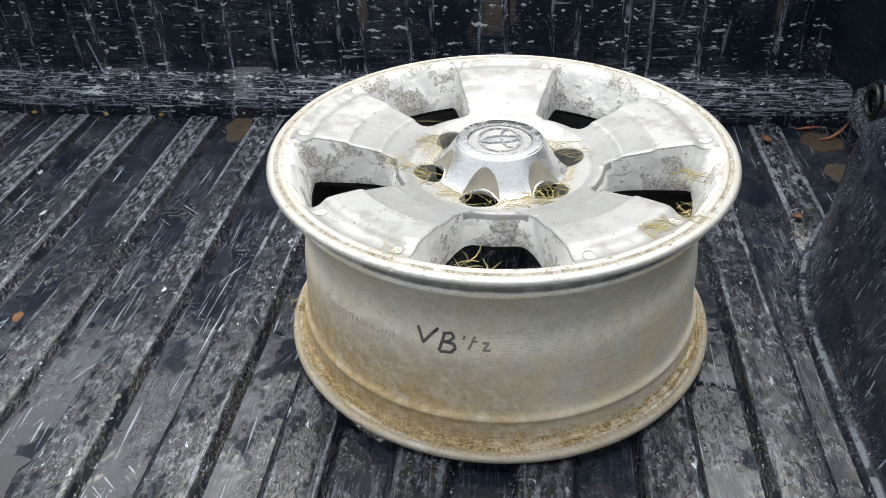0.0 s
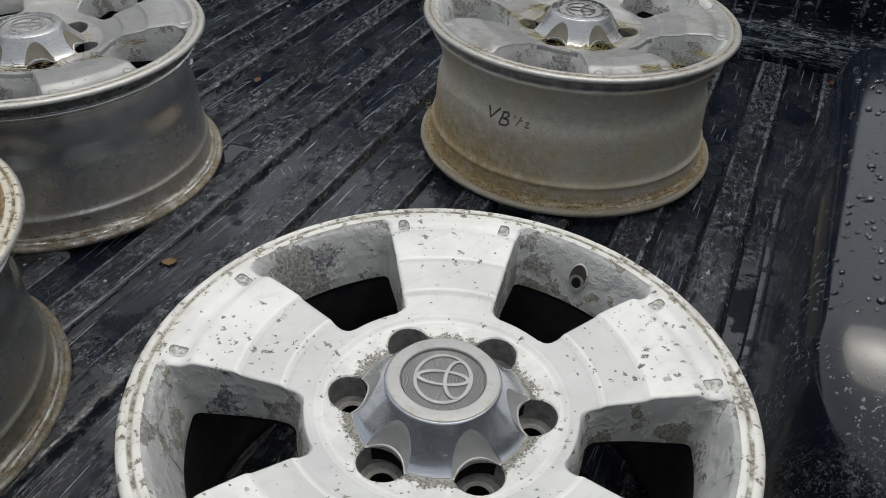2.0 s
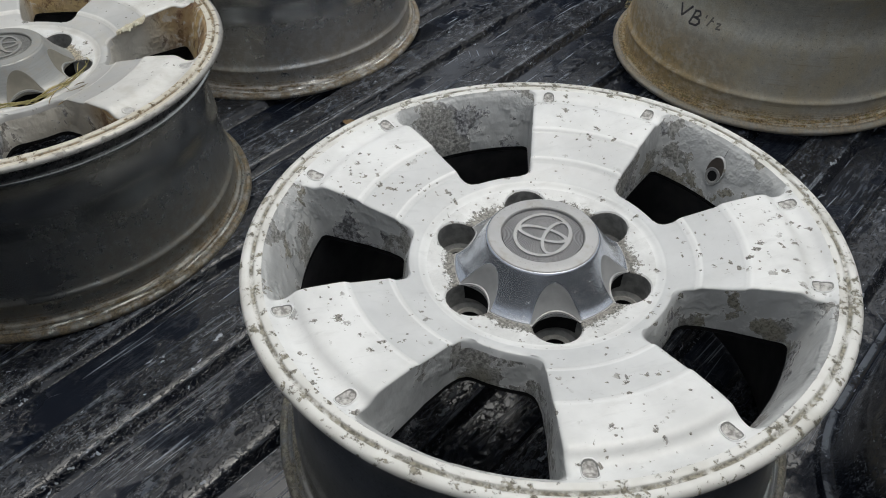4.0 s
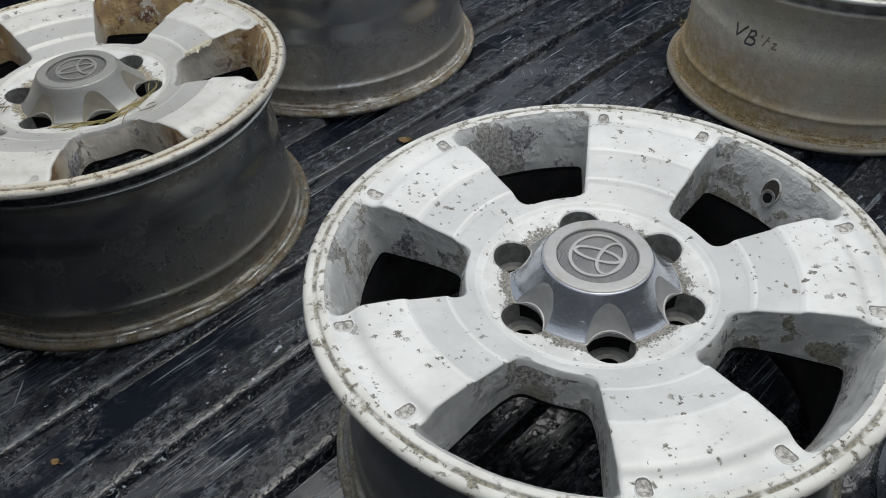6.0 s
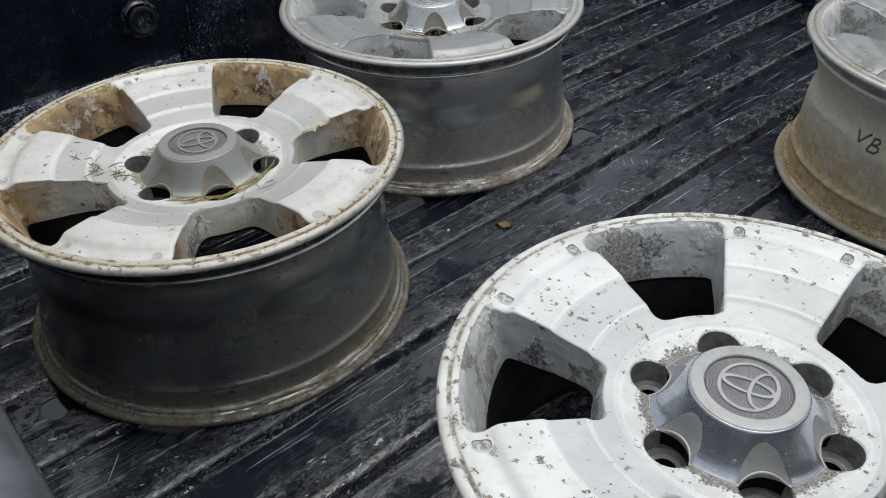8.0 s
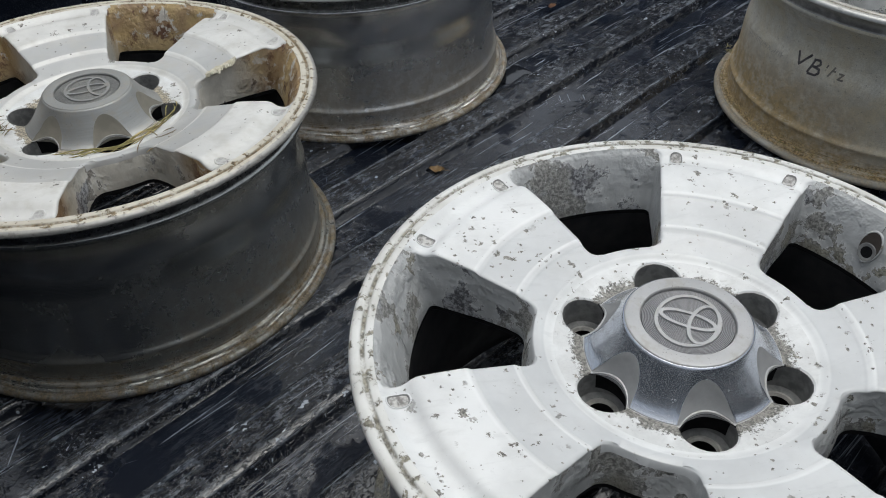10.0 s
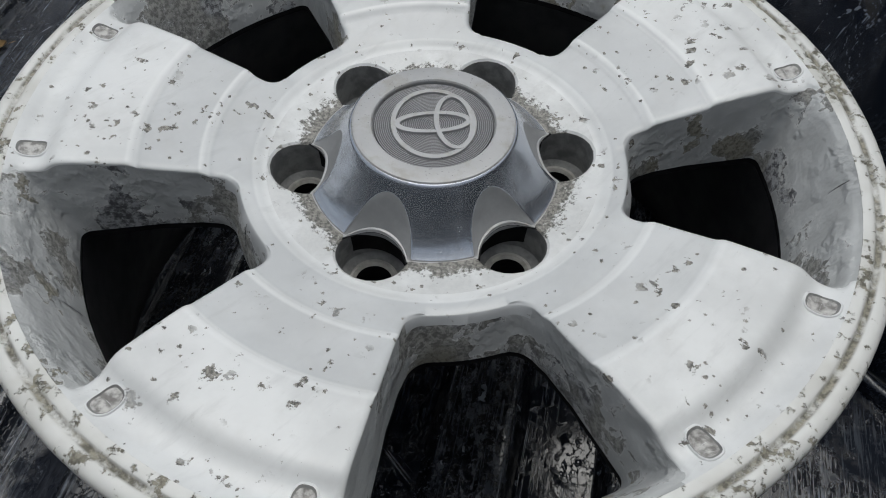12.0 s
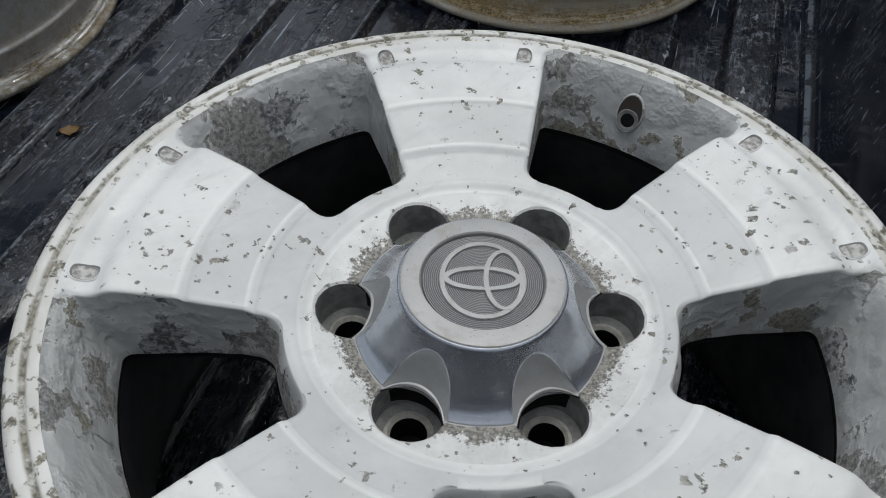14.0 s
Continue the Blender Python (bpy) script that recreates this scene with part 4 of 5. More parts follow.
def cap_mesh():
    """The centre cap: a flat-topped cone scalloped round each stud pocket."""
    bm = bmesh.new()
    n = 240
    rows = []
    for r, z in ((0.0320, TOP_Z - 0.0012), (0.0322, TOP_Z + 0.0010), (0.0329, TOP_Z + 0.0018), (0.0412, TOP_Z + 0.0020), (0.0426, TOP_Z + 0.0016), (0.0432, TOP_Z + 0.0008), (0.0438, TOP_Z + 0.0006), (0.0444, TOP_Z)):
        rows.append([polar(r, 2 * math.pi * i / n, z) for i in range(n)])
    foot = 0.0680

    def scoop(d, deep, wide):
        """How far the cap reaches at the angle d from a stud's middle, cut back by an oval scoop."""
        p = (math.cos(d) / deep) ** 2 + (math.sin(d) / wide) ** 2
        q = LUG_R * math.cos(d) / deep ** 2
        root = q * q - p * ((LUG_R / deep) ** 2 - 1)
        return min(foot, (q - math.sqrt(root)) / p) if root > 0 else foot

    reach, hem = [], []
    for i in range(n):
        d = (2 * math.pi * i / n + radians(30)) % radians(60) - radians(30)
        reach.append(max(scoop(d, 0.0228, 0.0192), 0.0474))
        k = max(0.0, 1 - (d / radians(15.5)) ** 2)
        hem.append((max(scoop(d, 0.0135, 0.0186), reach[i] + 0.0004), 0.1858 + 0.0050 * k))
    for k in range(9):
        rows.append([polar(0.0448 + (reach[i] - 0.0448) * k / 8, 2 * math.pi * i / n, bent(CAP_SIDE, 0.0448 + (reach[i] - 0.0448) * k / 8)) for i in range(n)])
    skin(bm, rows[:6], 2, True)
    skin(bm, rows[5:], 0, True)
    # slanting scallop walls with a thin bright hem at their foot
    walls = []
    for t in (0.0, 0.3, 0.6, 0.85, 1.0):
        row = []
        for i, p in enumerate(rows[-1]):
            g, (r, z) = 2 * math.pi * i / n, hem[i]
            bulge = 0.0012 * math.sin(math.pi * t) * min(1.0, (p[2] - z) / 0.008) if p[2] > z else 0.0
            row.append(polar(reach[i] + (r - reach[i]) * t - bulge, g, min(p[2], p[2] + (z - p[2]) * t)))
        walls.append(row)
    skin(bm, walls, 1, True)
    edge = []
    for o, h in ((0.0, 0.0), (0.0012, -0.0003), (0.0016, -0.0010), (0.0016, -0.0022)):
        edge.append([polar(hem[i][0] + o, 2 * math.pi * i / n, max(min(hem[i][1], rows[-1][i][2]) + h, 0.1856)) for i in range(n)])
    skin(bm, edge, 2, True)
    # the shell's thickness under the hem, hollow behind it
    low = [max(edge[-1][i][2] - 0.0034, 0.1846) for i in range(n)]
    skin(bm, [edge[-1], [polar(hem[i][0] + 0.0013, 2 * math.pi * i / n, low[i]) for i in range(n)], [polar(hem[i][0] - 0.0014, 2 * math.pi * i / n, low[i]) for i in range(n)]], 1, True)
    # a black wall stands in for the shade inside the hollow
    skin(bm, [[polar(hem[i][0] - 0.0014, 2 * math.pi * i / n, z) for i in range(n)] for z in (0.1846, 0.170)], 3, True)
    # a black strip drawn as the shadow line round the foot of each petal
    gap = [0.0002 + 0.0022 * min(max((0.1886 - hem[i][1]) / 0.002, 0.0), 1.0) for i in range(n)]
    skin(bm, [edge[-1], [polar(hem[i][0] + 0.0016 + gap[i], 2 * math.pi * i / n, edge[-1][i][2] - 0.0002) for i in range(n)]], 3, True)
    bmesh.ops.remove_doubles(bm, verts=bm.verts, dist=0.00002)
    return bm


def oval_band(bm, a, b, w, cx, cy, z, h, n=64, ends=1.0):
    """A flat raised band along an oval."""
    rows = []
    for k in range(n):
        g = 2 * math.pi * k / n
        thick = w * (ends + (1 - ends) * abs(math.cos(g)))
        c, s = math.cos(g), math.sin(g)
        nx, ny = c / a, s / b
        m = math.hypot(nx, ny)
        nx, ny = nx / m, ny / m
        row = []
        for o, zz in ((thick / 2, z), (thick / 2 * 0.8, z + h), (-thick / 2 * 0.8, z + h), (-thick / 2, z)):
            row.append((cx + a * c + nx * o, cy + b * s + ny * o, zz))
        rows.append(row)
    rows.append(rows[0])
    skin(bm, rows)


def emblem_mesh():
    bm = bmesh.new()
    oval_band(bm, 0.0212, 0.0244, 0.0031, 0, 0, TOP_Z, 0.0013)
    oval_band(bm, 0.0188, 0.0068, 0.0036, -0.0004, 0.0004, TOP_Z, 0.0014, 64, 0.70)
    oval_band(bm, 0.0094, 0.0190, 0.0033, 0.0109, 0, TOP_Z, 0.00155, 64, 0.75)
    return bm


BARREL = [(0.2158, 0.0014), (0.2300, 0.0008), (0.2326, 0.0014), (0.2336, 0.0036), (0.2333, 0.0058), (0.2318, 0.0078), (0.2296, 0.0088), (0.2280, 0.0090), (0.2270, 0.0082), (0.2262, 0.0090),
          (0.2252, 0.0102), (0.2238, 0.0108), (0.2230, 0.0102), (0.2224, 0.0112), (0.2212, 0.0130), (0.2196, 0.0138), (0.2184, 0.0136), (0.2172, 0.0146), (0.2162, 0.0172), (0.2155, 0.0220), (0.2150, 0.0300),
          (0.2152, 0.0345), (0.2162, 0.0366), (0.2168, 0.0382), (0.2164, 0.0400), (0.2146, 0.0418), (0.2130, 0.0440), (0.2120, 0.0480), (0.2112, 0.056), (0.2104, 0.070), (0.2096, 0.086),
          (0.2090, 0.098), (0.2084, 0.106), (0.2076, 0.1115), (0.2062, 0.1165), (0.2044, 0.1215), (0.2029, 0.1265), (0.2021, 0.132), (0.2021, 0.137), (0.2030, 0.144), (0.2054, 0.154), (0.2086, 0.164), (0.2126, 0.1725), (0.2162, 0.1796),
          (0.2184, 0.1836), (0.2202, 0.1856), (0.2208, 0.1872), (0.2202, 0.1886), (0.2184, 0.1894), (0.2176, 0.1908), (0.2178, 0.1935), (0.2188, 0.1968), (0.2208, 0.2002), (0.2238, 0.2032), (0.2272, 0.2052),
          (0.2304, 0.2064), (0.2326, 0.2076), (0.2336, 0.2090)]
LIP = [(0.2336, 0.2090), (0.2334, 0.2104), (0.2328, 0.2117), (0.2316, 0.2128), (0.2300, 0.2135), (0.2282, 0.2138), (0.2262, 0.2137),
       (0.2248, 0.2125), (0.2234, 0.2123), (0.2222, 0.2135), (0.2205, 0.2139), (0.2180, 0.2138), (0.2165, 0.2135)]


def alloy_wheel(label, x, y, spin, cap_spin, emblem_spin, lean, mats, bead, valve, up=0.0005, worn_slots=True):
    """mats: face, flank, lip, barrel, cap, cap flank, disc, hub, cap top. spin: the angle of the first spoke; valve: which opening holds it."""
    face, flank, lip, barrel, cap, cap_wall, disc, hub_face, satin = mats
    ob = tagged(new("alloy_wheel"), label, "alloy wheel", group="alloy wheels on the truck bed")
    tilt = Matrix.Rotation(radians(lean[0]), 4, "Y") @ Matrix.Rotation(radians(-lean[1]), 4, "X")
    ob.matrix_basis = Matrix.Translation((x, y, up)) @ tilt
    bm = bmesh.new()
    turn = BARREL.index((0.2184, 0.1894))
    lathe(bm, BARREL[:turn + 1], 180)
    lathe(bm, BARREL[turn:], 180, 1)
    bmesh.ops.remove_doubles(bm, verts=bm.verts, dist=0.00002)
    part("barrel", bm, [barrel, bead], ob, sharp=50.0)
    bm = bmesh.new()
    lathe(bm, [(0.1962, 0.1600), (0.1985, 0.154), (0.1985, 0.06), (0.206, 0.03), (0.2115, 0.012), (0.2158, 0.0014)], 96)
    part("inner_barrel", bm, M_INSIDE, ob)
    bm = bmesh.new()
    lathe(bm, LIP, 180)
    part("lip", bm, lip, ob, sharp=60.0)
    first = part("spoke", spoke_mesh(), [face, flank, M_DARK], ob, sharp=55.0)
    first.matrix_basis = pose(0, 0, 0, 0, 0, spin)
    for k in range(1, 5):
        again(first, pose(0, 0, 0, 0, 0, spin + 72 * k), ob)
    hub = part("hub", hub_mesh(), [hub_face], ob)
    hub.matrix_basis = pose(0, 0, 0, 0, 0, cap_spin)
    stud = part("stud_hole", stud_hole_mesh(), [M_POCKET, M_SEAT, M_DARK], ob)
    stud.matrix_basis = pose(0, 0, 0, 0, 0, cap_spin)
    for k in range(1, 6):
        again(stud, pose(0, 0, 0, 0, 0, cap_spin + 60 * k), ob)
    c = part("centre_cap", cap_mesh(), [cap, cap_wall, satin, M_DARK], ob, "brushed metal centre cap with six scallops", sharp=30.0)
    c.matrix_basis = pose(0, 0, 0, 0, 0, cap_spin)
    bm = bmesh.new()
    rows = [[polar(r, 2 * math.pi * i / 96, z) for i in range(96)] for r, z in ((0.0001, TOP_Z), (0.010, TOP_Z), (0.020, TOP_Z), (0.0303, TOP_Z), (0.0311, TOP_Z - 0.0003), (0.0314, TOP_Z - 0.0012), (0.0321, TOP_Z - 0.0012))]
    skin(bm, rows, 0, True)
    part("cap_disc", bm, disc, c)
    part("emblem", emblem_mesh(), satin, c, "raised oval emblem").matrix_basis = pose(0, 0, 0, 0, 0, emblem_spin - cap_spin)
    # drain slots near the lip, two to a spoke
    for k in range(5):
        for side in (-13.2, 13.2):
            bm = bmesh.new()
            ring = []
            for i in range(20):
                g = 2 * math.pi * i / 20
                cx, cy = math.copysign(abs(math.cos(g)) ** 0.7, math.cos(g)), math.copysign(abs(math.sin(g)) ** 0.7, math.sin(g))
                ring.append((cx, cy))
            rows = []
            for s, h in ((1.12, -0.0006), (1.0, 0.0007), (0.92, 0.0009), (0.80, 0.0003), (0.45, 0.0002), (0.01, 0.0002)):
                rows.append([polar(0.2062 + 0.0080 * cx * s, math.radians(side) + 0.0056 * cy * s / 0.2062, bent(FACE, 0.2062 + 0.0080 * cx * s) + h) for cx, cy in ring])
            skin(bm, rows[:3], 0, True)
            skin(bm, rows[2:4], 1, True)
            skin(bm, rows[3:], 2, True)
            part("slot", bm, [face, M_POCKET, M_SLOT] if worn_slots else [face, face, M_SLOT_PALE], ob).matrix_basis = pose(0, 0, 0, 0, 0, spin + 72 * k)
    # valve hole with a worn collar on the outer flank of one opening
    g = radians(spin + 36.5 + 72 * valve)
    bm = bmesh.new()
    ring = [(math.cos(6.2832 * i / 28), math.sin(6.2832 * i / 28)) for i in range(28)]
    skin(bm, [[(0.0135 * c * k, 0.0088 * n * k, h) for c, n in ring] for k, h in ((1.06, -0.001), (1.0, 0.0005), (0.94, 0.0004))], 0, True)
    skin(bm, [[(0.0135 * c * k, 0.0088 * n * k, h) for c, n in ring] for k, h in ((0.94, 0.0004), (0.6, 0.0001), (0.01, 0.0))], 1, True)
    skin(bm, [[(-0.0050 + r * c, r * n, h) for c, n in ring] for r, h in ((0.0078, 0.0002), (0.0072, 0.0007), (0.0058, 0.0006), (0.0048, 0.0003))], 3, True)
    skin(bm, [[(-0.0050 + r * c, r * n, 0.0003) for c, n in ring] for r in (0.0048, 0.0001)], 2, True)
    v = part("valve_hole", bm, [flank, M_BORE, M_DARK, M_POCKET], ob, "dark valve hole with a worn collar")
    v.matrix_basis = Matrix.Translation(polar(0.2018, g, 0.1892)) @ Matrix.Rotation(g, 4, "Z") @ Matrix.Rotation(radians(-69), 4, "Y")
    return ob


WHITE, SILVER = (0.78, 0.79, 0.79), (0.39, 0.395, 0.40)
CAP_BRIGHT = cap_metal("polished_cap", (0.58, 0.615, 0.68), 0.21, 0.85, 0.14)
CAP_DULL = cap_metal("dull_cap", (0.39, 0.395, 0.385), 0.42, 0.6, 0.6)
CAP_SILVER = cap_metal("silver_cap", (0.70, 0.71, 0.73), 0.28, 0.8, 0.3)
RING_SILVER = cap_metal("polished_cap_ring", (0.58, 0.59, 0.61), 0.22, 0.95, 0.35)
SATIN = cap_metal("satin_cap_top", (0.50, 0.502, 0.51), 0.46, 0.3, 0.5)
SATIN_DULL = cap_metal("dull_cap_top", (0.34, 0.345, 0.335), 0.45, 0.3, 0.6)
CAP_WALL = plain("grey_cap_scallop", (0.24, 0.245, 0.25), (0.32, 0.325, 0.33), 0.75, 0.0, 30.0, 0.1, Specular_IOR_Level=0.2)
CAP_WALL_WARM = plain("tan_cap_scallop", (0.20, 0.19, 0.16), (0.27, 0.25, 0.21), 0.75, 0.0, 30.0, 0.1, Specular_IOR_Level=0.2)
DISC = disc_metal("turned_cap_disc", (0.29, 0.29, 0.30))
DISC_PALE = disc_metal("pale_cap_disc", (0.52, 0.52, 0.53))
DISC_DULL = disc_metal("dull_cap_disc", (0.24, 0.24, 0.23))

alloy_wheel("silver alloy wheel with dry grass and a handwritten barrel mark", -0.0278, 0.7440, 90.6, 16.5, 11.0, (0.31, -0.09), (
    face_paint("silver_paint_grimy", SILVER, (0.20, 0.20, 0.195), 0.06, 0.10, 0.5, 0.8, 0.45, False, 0.5),
    flank_paint("silver_flank", (0.80, 0.80, 0.79), (0.62, 0.60, 0.57), (0.36, 0.31, 0.22), 0.57, 0.68, False, True),
    lip_paint("silver_lip", (0.42, 0.415, 0.40), (0.36, 0.325, 0.25), 0.58, 0.5, (0.62, 0.62, 0.61)),
    barrel_metal("stained_barrel", (0.93, 0.89, 0.78), (0.78, 0.69, 0.50), 0.47, (0.60, 0.43, 0.21), 0.15, (-0.86, -0.5)),
    CAP_SILVER, CAP_WALL_WARM, DISC_PALE, face_paint("silver_hub_grimy", SILVER, (0.36, 0.34, 0.26), 0.1, 0.1, 0.1, 0.9, 0.36, True), RING_SILVER), M_BEAD_PALE, 2, 0.003, False)
alloy_wheel("silver alloy wheel with clean grey barrel and straw on top", -0.6841, 0.3238, -23.0, 24.0, 40.0, (0.72, -0.24), (
    face_paint("silver_paint_clean", SILVER, (0.24, 0.24, 0.235), 0.05, 0.08, 0.45, 0.55, 0.48, False, 0.3),
    flank_paint("silver_flank_clean", (0.68, 0.68, 0.67), (0.45, 0.44, 0.42), (0.30, 0.20, 0.11), 0.60, 0.64, False, True),
    lip_paint("silver_lip_clean", (0.46, 0.46, 0.455), (0.40, 0.36, 0.27), 0.62, 0.6, (0.62, 0.62, 0.61)),
    barrel_metal("clean_barrel", (0.84, 0.845, 0.84), (0.62, 0.59, 0.52), 0.57, (0.36, 0.27, 0.15), 0.9, None, (0.80, -0.6), 0.20, 0.1),
    CAP_SILVER, CAP_WALL_WARM, DISC_PALE, face_paint("silver_hub_clean", SILVER, (0.40, 0.38, 0.33), 0.1, 0.1, 0.1, 0.8, 0.36, True), CAP_SILVER), M_BEAD_GREY, 1, 0.0005, False)
alloy_wheel("white alloy wheel with brown-stained openings and straw round its cap", -0.528, -0.161, -51.5, 48.0, 72.0, (0.59, 1.2), (
    face_paint("white_paint_stained", (0.72, 0.715, 0.69), (0.50, 0.48, 0.43), 0.10, 0.08, 0.0, 0.5, 0.46, False, 0.65),
    flank_paint("brown_flank", (0.64, 0.62, 0.56), (0.38, 0.36, 0.33), (0.34, 0.20, 0.07), 0.62, 0.40, True),
    lip_paint("tan_lip", (0.60, 0.57, 0.49), (0.27, 0.205, 0.12), 0.54, 0.0, (0.50, 0.49, 0.47)),
    barrel_metal("dark_barrel", (0.50, 0.515, 0.50), (0.36, 0.35, 0.31), 0.58, (0.27, 0.20, 0.11), 0.95, None, (0.95, 0.3), 0.22, 0.2),
    CAP_DULL, CAP_WALL_WARM, DISC_DULL, face_paint("white_hub_stained", WHITE, (0.36, 0.31, 0.22), 0.2, 0.1, 0.0, 0.9, 0.36, True), SATIN_DULL), M_BEAD, 0, 0.0005, False)
alloy_wheel("white alloy wheel with dark corrosion pits and a bright metal cap", 0.0968, -0.0299, 39.3, 16.5, 17.0, (0.06, 0.39), (
    face_paint("white_paint_pitted", WHITE, (0.50, 0.48, 0.44), 0.46, 0.11, 0.0, 0.12),
    flank_paint("peeling_flank", (0.55, 0.56, 0.56), (0.42, 0.415, 0.395), (0.42, 0.39, 0.32), 0.565, 0.63),
    lip_paint("pitted_lip", (0.74, 0.74, 0.72), (0.34, 0.32, 0.26), 0.545),
    barrel_metal("grey_barrel", (0.40, 0.42, 0.45), (0.26, 0.26, 0.25), 0.55, (0.42, 0.39, 0.31), 0.75),
    CAP_BRIGHT, CAP_WALL, DISC, face_paint("white_hub_pitted", WHITE, (0.205, 0.195, 0.17), 0.5, 0.2, 0.0, 0.85, 0.36, True), SATIN), M_BEAD_GREY, 0)

# ---- writing on the first wheel's barrel ----
W1 = Matrix.Translation((-0.0278, 0.7440, 0.003))


def marker(strokes, wide):
    """Pen strokes on the barrel, given as lines through (degrees round the wheel, height)."""
    bm = bmesh.new()
    for line in strokes:
        pts = []
        for (a0, z0), (a1, z1) in zip(line, line[1:]):
            for k in range(6):
                pts.append((a0 + (a1 - a0) * k / 6, z0 + (z1 - z0) * k / 6))
        pts.append(line[-1])
        rows = []
        for i, (g, z) in enumerate(pts):
            g2, z2 = pts[min(i + 1, len(pts) - 1)]
            g1, z1 = pts[max(i - 1, 0)]
            du, dv = radians(g2 - g1) * 0.205, z2 - z1
            m = math.hypot(du, dv) or 1.0
            pu, pv = -dv / m * wide / 2, du / m * wide / 2
            row = []
            for s in (1, -1):
                zz = z + pv * s
                row.append(polar(bent([(q, r) for r, q in BARREL], zz) + 0.0004, radians(g) + pu * s / 0.205, zz))
            rows.append(row)
        skin(bm, rows)
    return bm


ink = part("handwriting", marker([
    [(-107.8, 0.1310), (-107.0, 0.1240), (-106.1, 0.1165), (-104.2, 0.1250), (-102.3, 0.1330)],
    [(-100.6, 0.1300), (-101.2, 0.1210), (-101.9, 0.1115)],
    [(-101.2, 0.1285), (-98.9, 0.1300), (-98.3, 0.1260), (-99.4, 0.1215), (-101.0, 0.1205)],
    [(-100.4, 0.1208), (-98.3, 0.1200), (-97.8, 0.1160), (-98.9, 0.1120), (-101.8, 0.1112)]], 0.0029), M_MARKER)
ink.matrix_basis = W1
tagged(ink, "black handwritten letters VB on the wheel barrel", "writing")
faint = part("handwriting", marker([
    [(-95.6, 0.1290), (-95.9, 0.1245)], [(-93.0, 0.1290), (-94.6, 0.1160)], [(-93.9, 0.1240), (-92.4, 0.1240)],
    [(-91.2, 0.1230), (-89.6, 0.1235), (-91.0, 0.1165), (-89.2, 0.1170)]], 0.0022), M_INK_FAINT)
faint.matrix_basis = W1
tagged(faint, "faded pen strokes on the wheel barrel", "writing")
rnd = random.Random(21)
stamp = part("stamped_mark", marker([[(g, 0.1075 + 0.0055 * (g + 138) / 25), (g + rnd.uniform(-0.3, 0.5), 0.1130 + 0.0055 * (g + 138) / 25)] for g in np.arange(-138.0, -113.0, 1.25) if rnd.random() < 0.75]
                                    + [[(g, 0.1070 + 0.0055 * (g + 138) / 25 + rnd.choice((0.0, 0.003, 0.006))), (g + 1.0, 0.1072 + 0.0055 * (g + 138) / 25 + rnd.choice((0.0, 0.003, 0.006)))]
                                       for g in np.arange(-137.0, -114.0, 2.5)], 0.0009), M_STAMP)
stamp.matrix_basis = W1
tagged(stamp, "faded row of printed bars on the barrel", "printed mark")


# ---- debris ----
def strands(name, label, at, groups, material, seed, thick=0.00045):
    """Bits of dry grass on a wheel: groups of (radius, degrees, spread, how many, length, height)."""
    rnd = random.Random(seed)
    bm = bmesh.new()
    for r, g, spread, many, length, z in groups:
        c = Vector(polar(r, radians(g), z))
        for _ in range(many):
            p = c + Vector((rnd.gauss(0, spread), rnd.gauss(0, spread), rnd.uniform(0.0, 0.003)))
            h = rnd.uniform(0, math.pi * 2)
            d = Vector((math.cos(h), math.sin(h), rnd.uniform(-0.05, 0.12)))
            side = Vector((-d.y, d.x, 0)) * rnd.uniform(-0.35, 0.35)
            n = length * rnd.uniform(0.35, 1.0)
            tube(bm, [p + d * n * (t - 0.5) + side * n * (0.25 - (t - 0.5) ** 2) * 2 for t in (0, 0.25, 0.5, 0.75, 1)], thick * rnd.uniform(0.6, 1.3), 4)
    ob = part(name, bm, material)
    ob.matrix_basis = at
    return tagged(ob, label, "dry grass", kind="stuff")


strands("dry_grass", "dry straw blades scattered round the wheel hub", W1, [
    (0.095, 155, 0.013, 36, 0.040, 0.1915), (0.085, -158, 0.010, 26, 0.035, 0.1885), (0.085, -120, 0.010, 30, 0.034, 0.1885), (0.084, -85, 0.010, 26, 0.032, 0.1885),
    (0.084, -60, 0.010, 38, 0.038, 0.1885), (0.081, -40, 0.008, 20, 0.030, 0.1880), (0.086, 17, 0.009, 14, 0.045, 0.190), (0.100, -172, 0.012, 26, 0.030, 0.1935), (0.098, 110, 0.010, 8, 0.028, 0.191),
    (0.205, -46, 0.008, 34, 0.036, 0.2105), (0.211, -37, 0.006, 14, 0.032, 0.2125), (0.212, -112, 0.008, 10, 0.026, 0.2125)], M_STRAW, 4, 0.00028)
strands("dry_grass", "dry straw blades caught in the wheel openings", W1, [
    (0.146, -96, 0.008, 12, 0.050, 0.160), (0.200, 175, 0.006, 18, 0.045, 0.190), (0.192, -6, 0.006, 12, 0.045, 0.190), (0.222, -170, 0.008, 24, 0.022, 0.016)], M_STRAW, 5)
rnd = random.Random(8)
strands("dry_grass", "brown grass bits stuck on the wheel foot", W1, [
    (0.222, g, 0.004, rnd.randint(5, 11), 0.009, 0.0145) for g in range(150, 361, 6)], M_STRAW, 9, 0.0003)
W2 = Matrix.Translation((-0.6841, 0.3238, 0.0005))
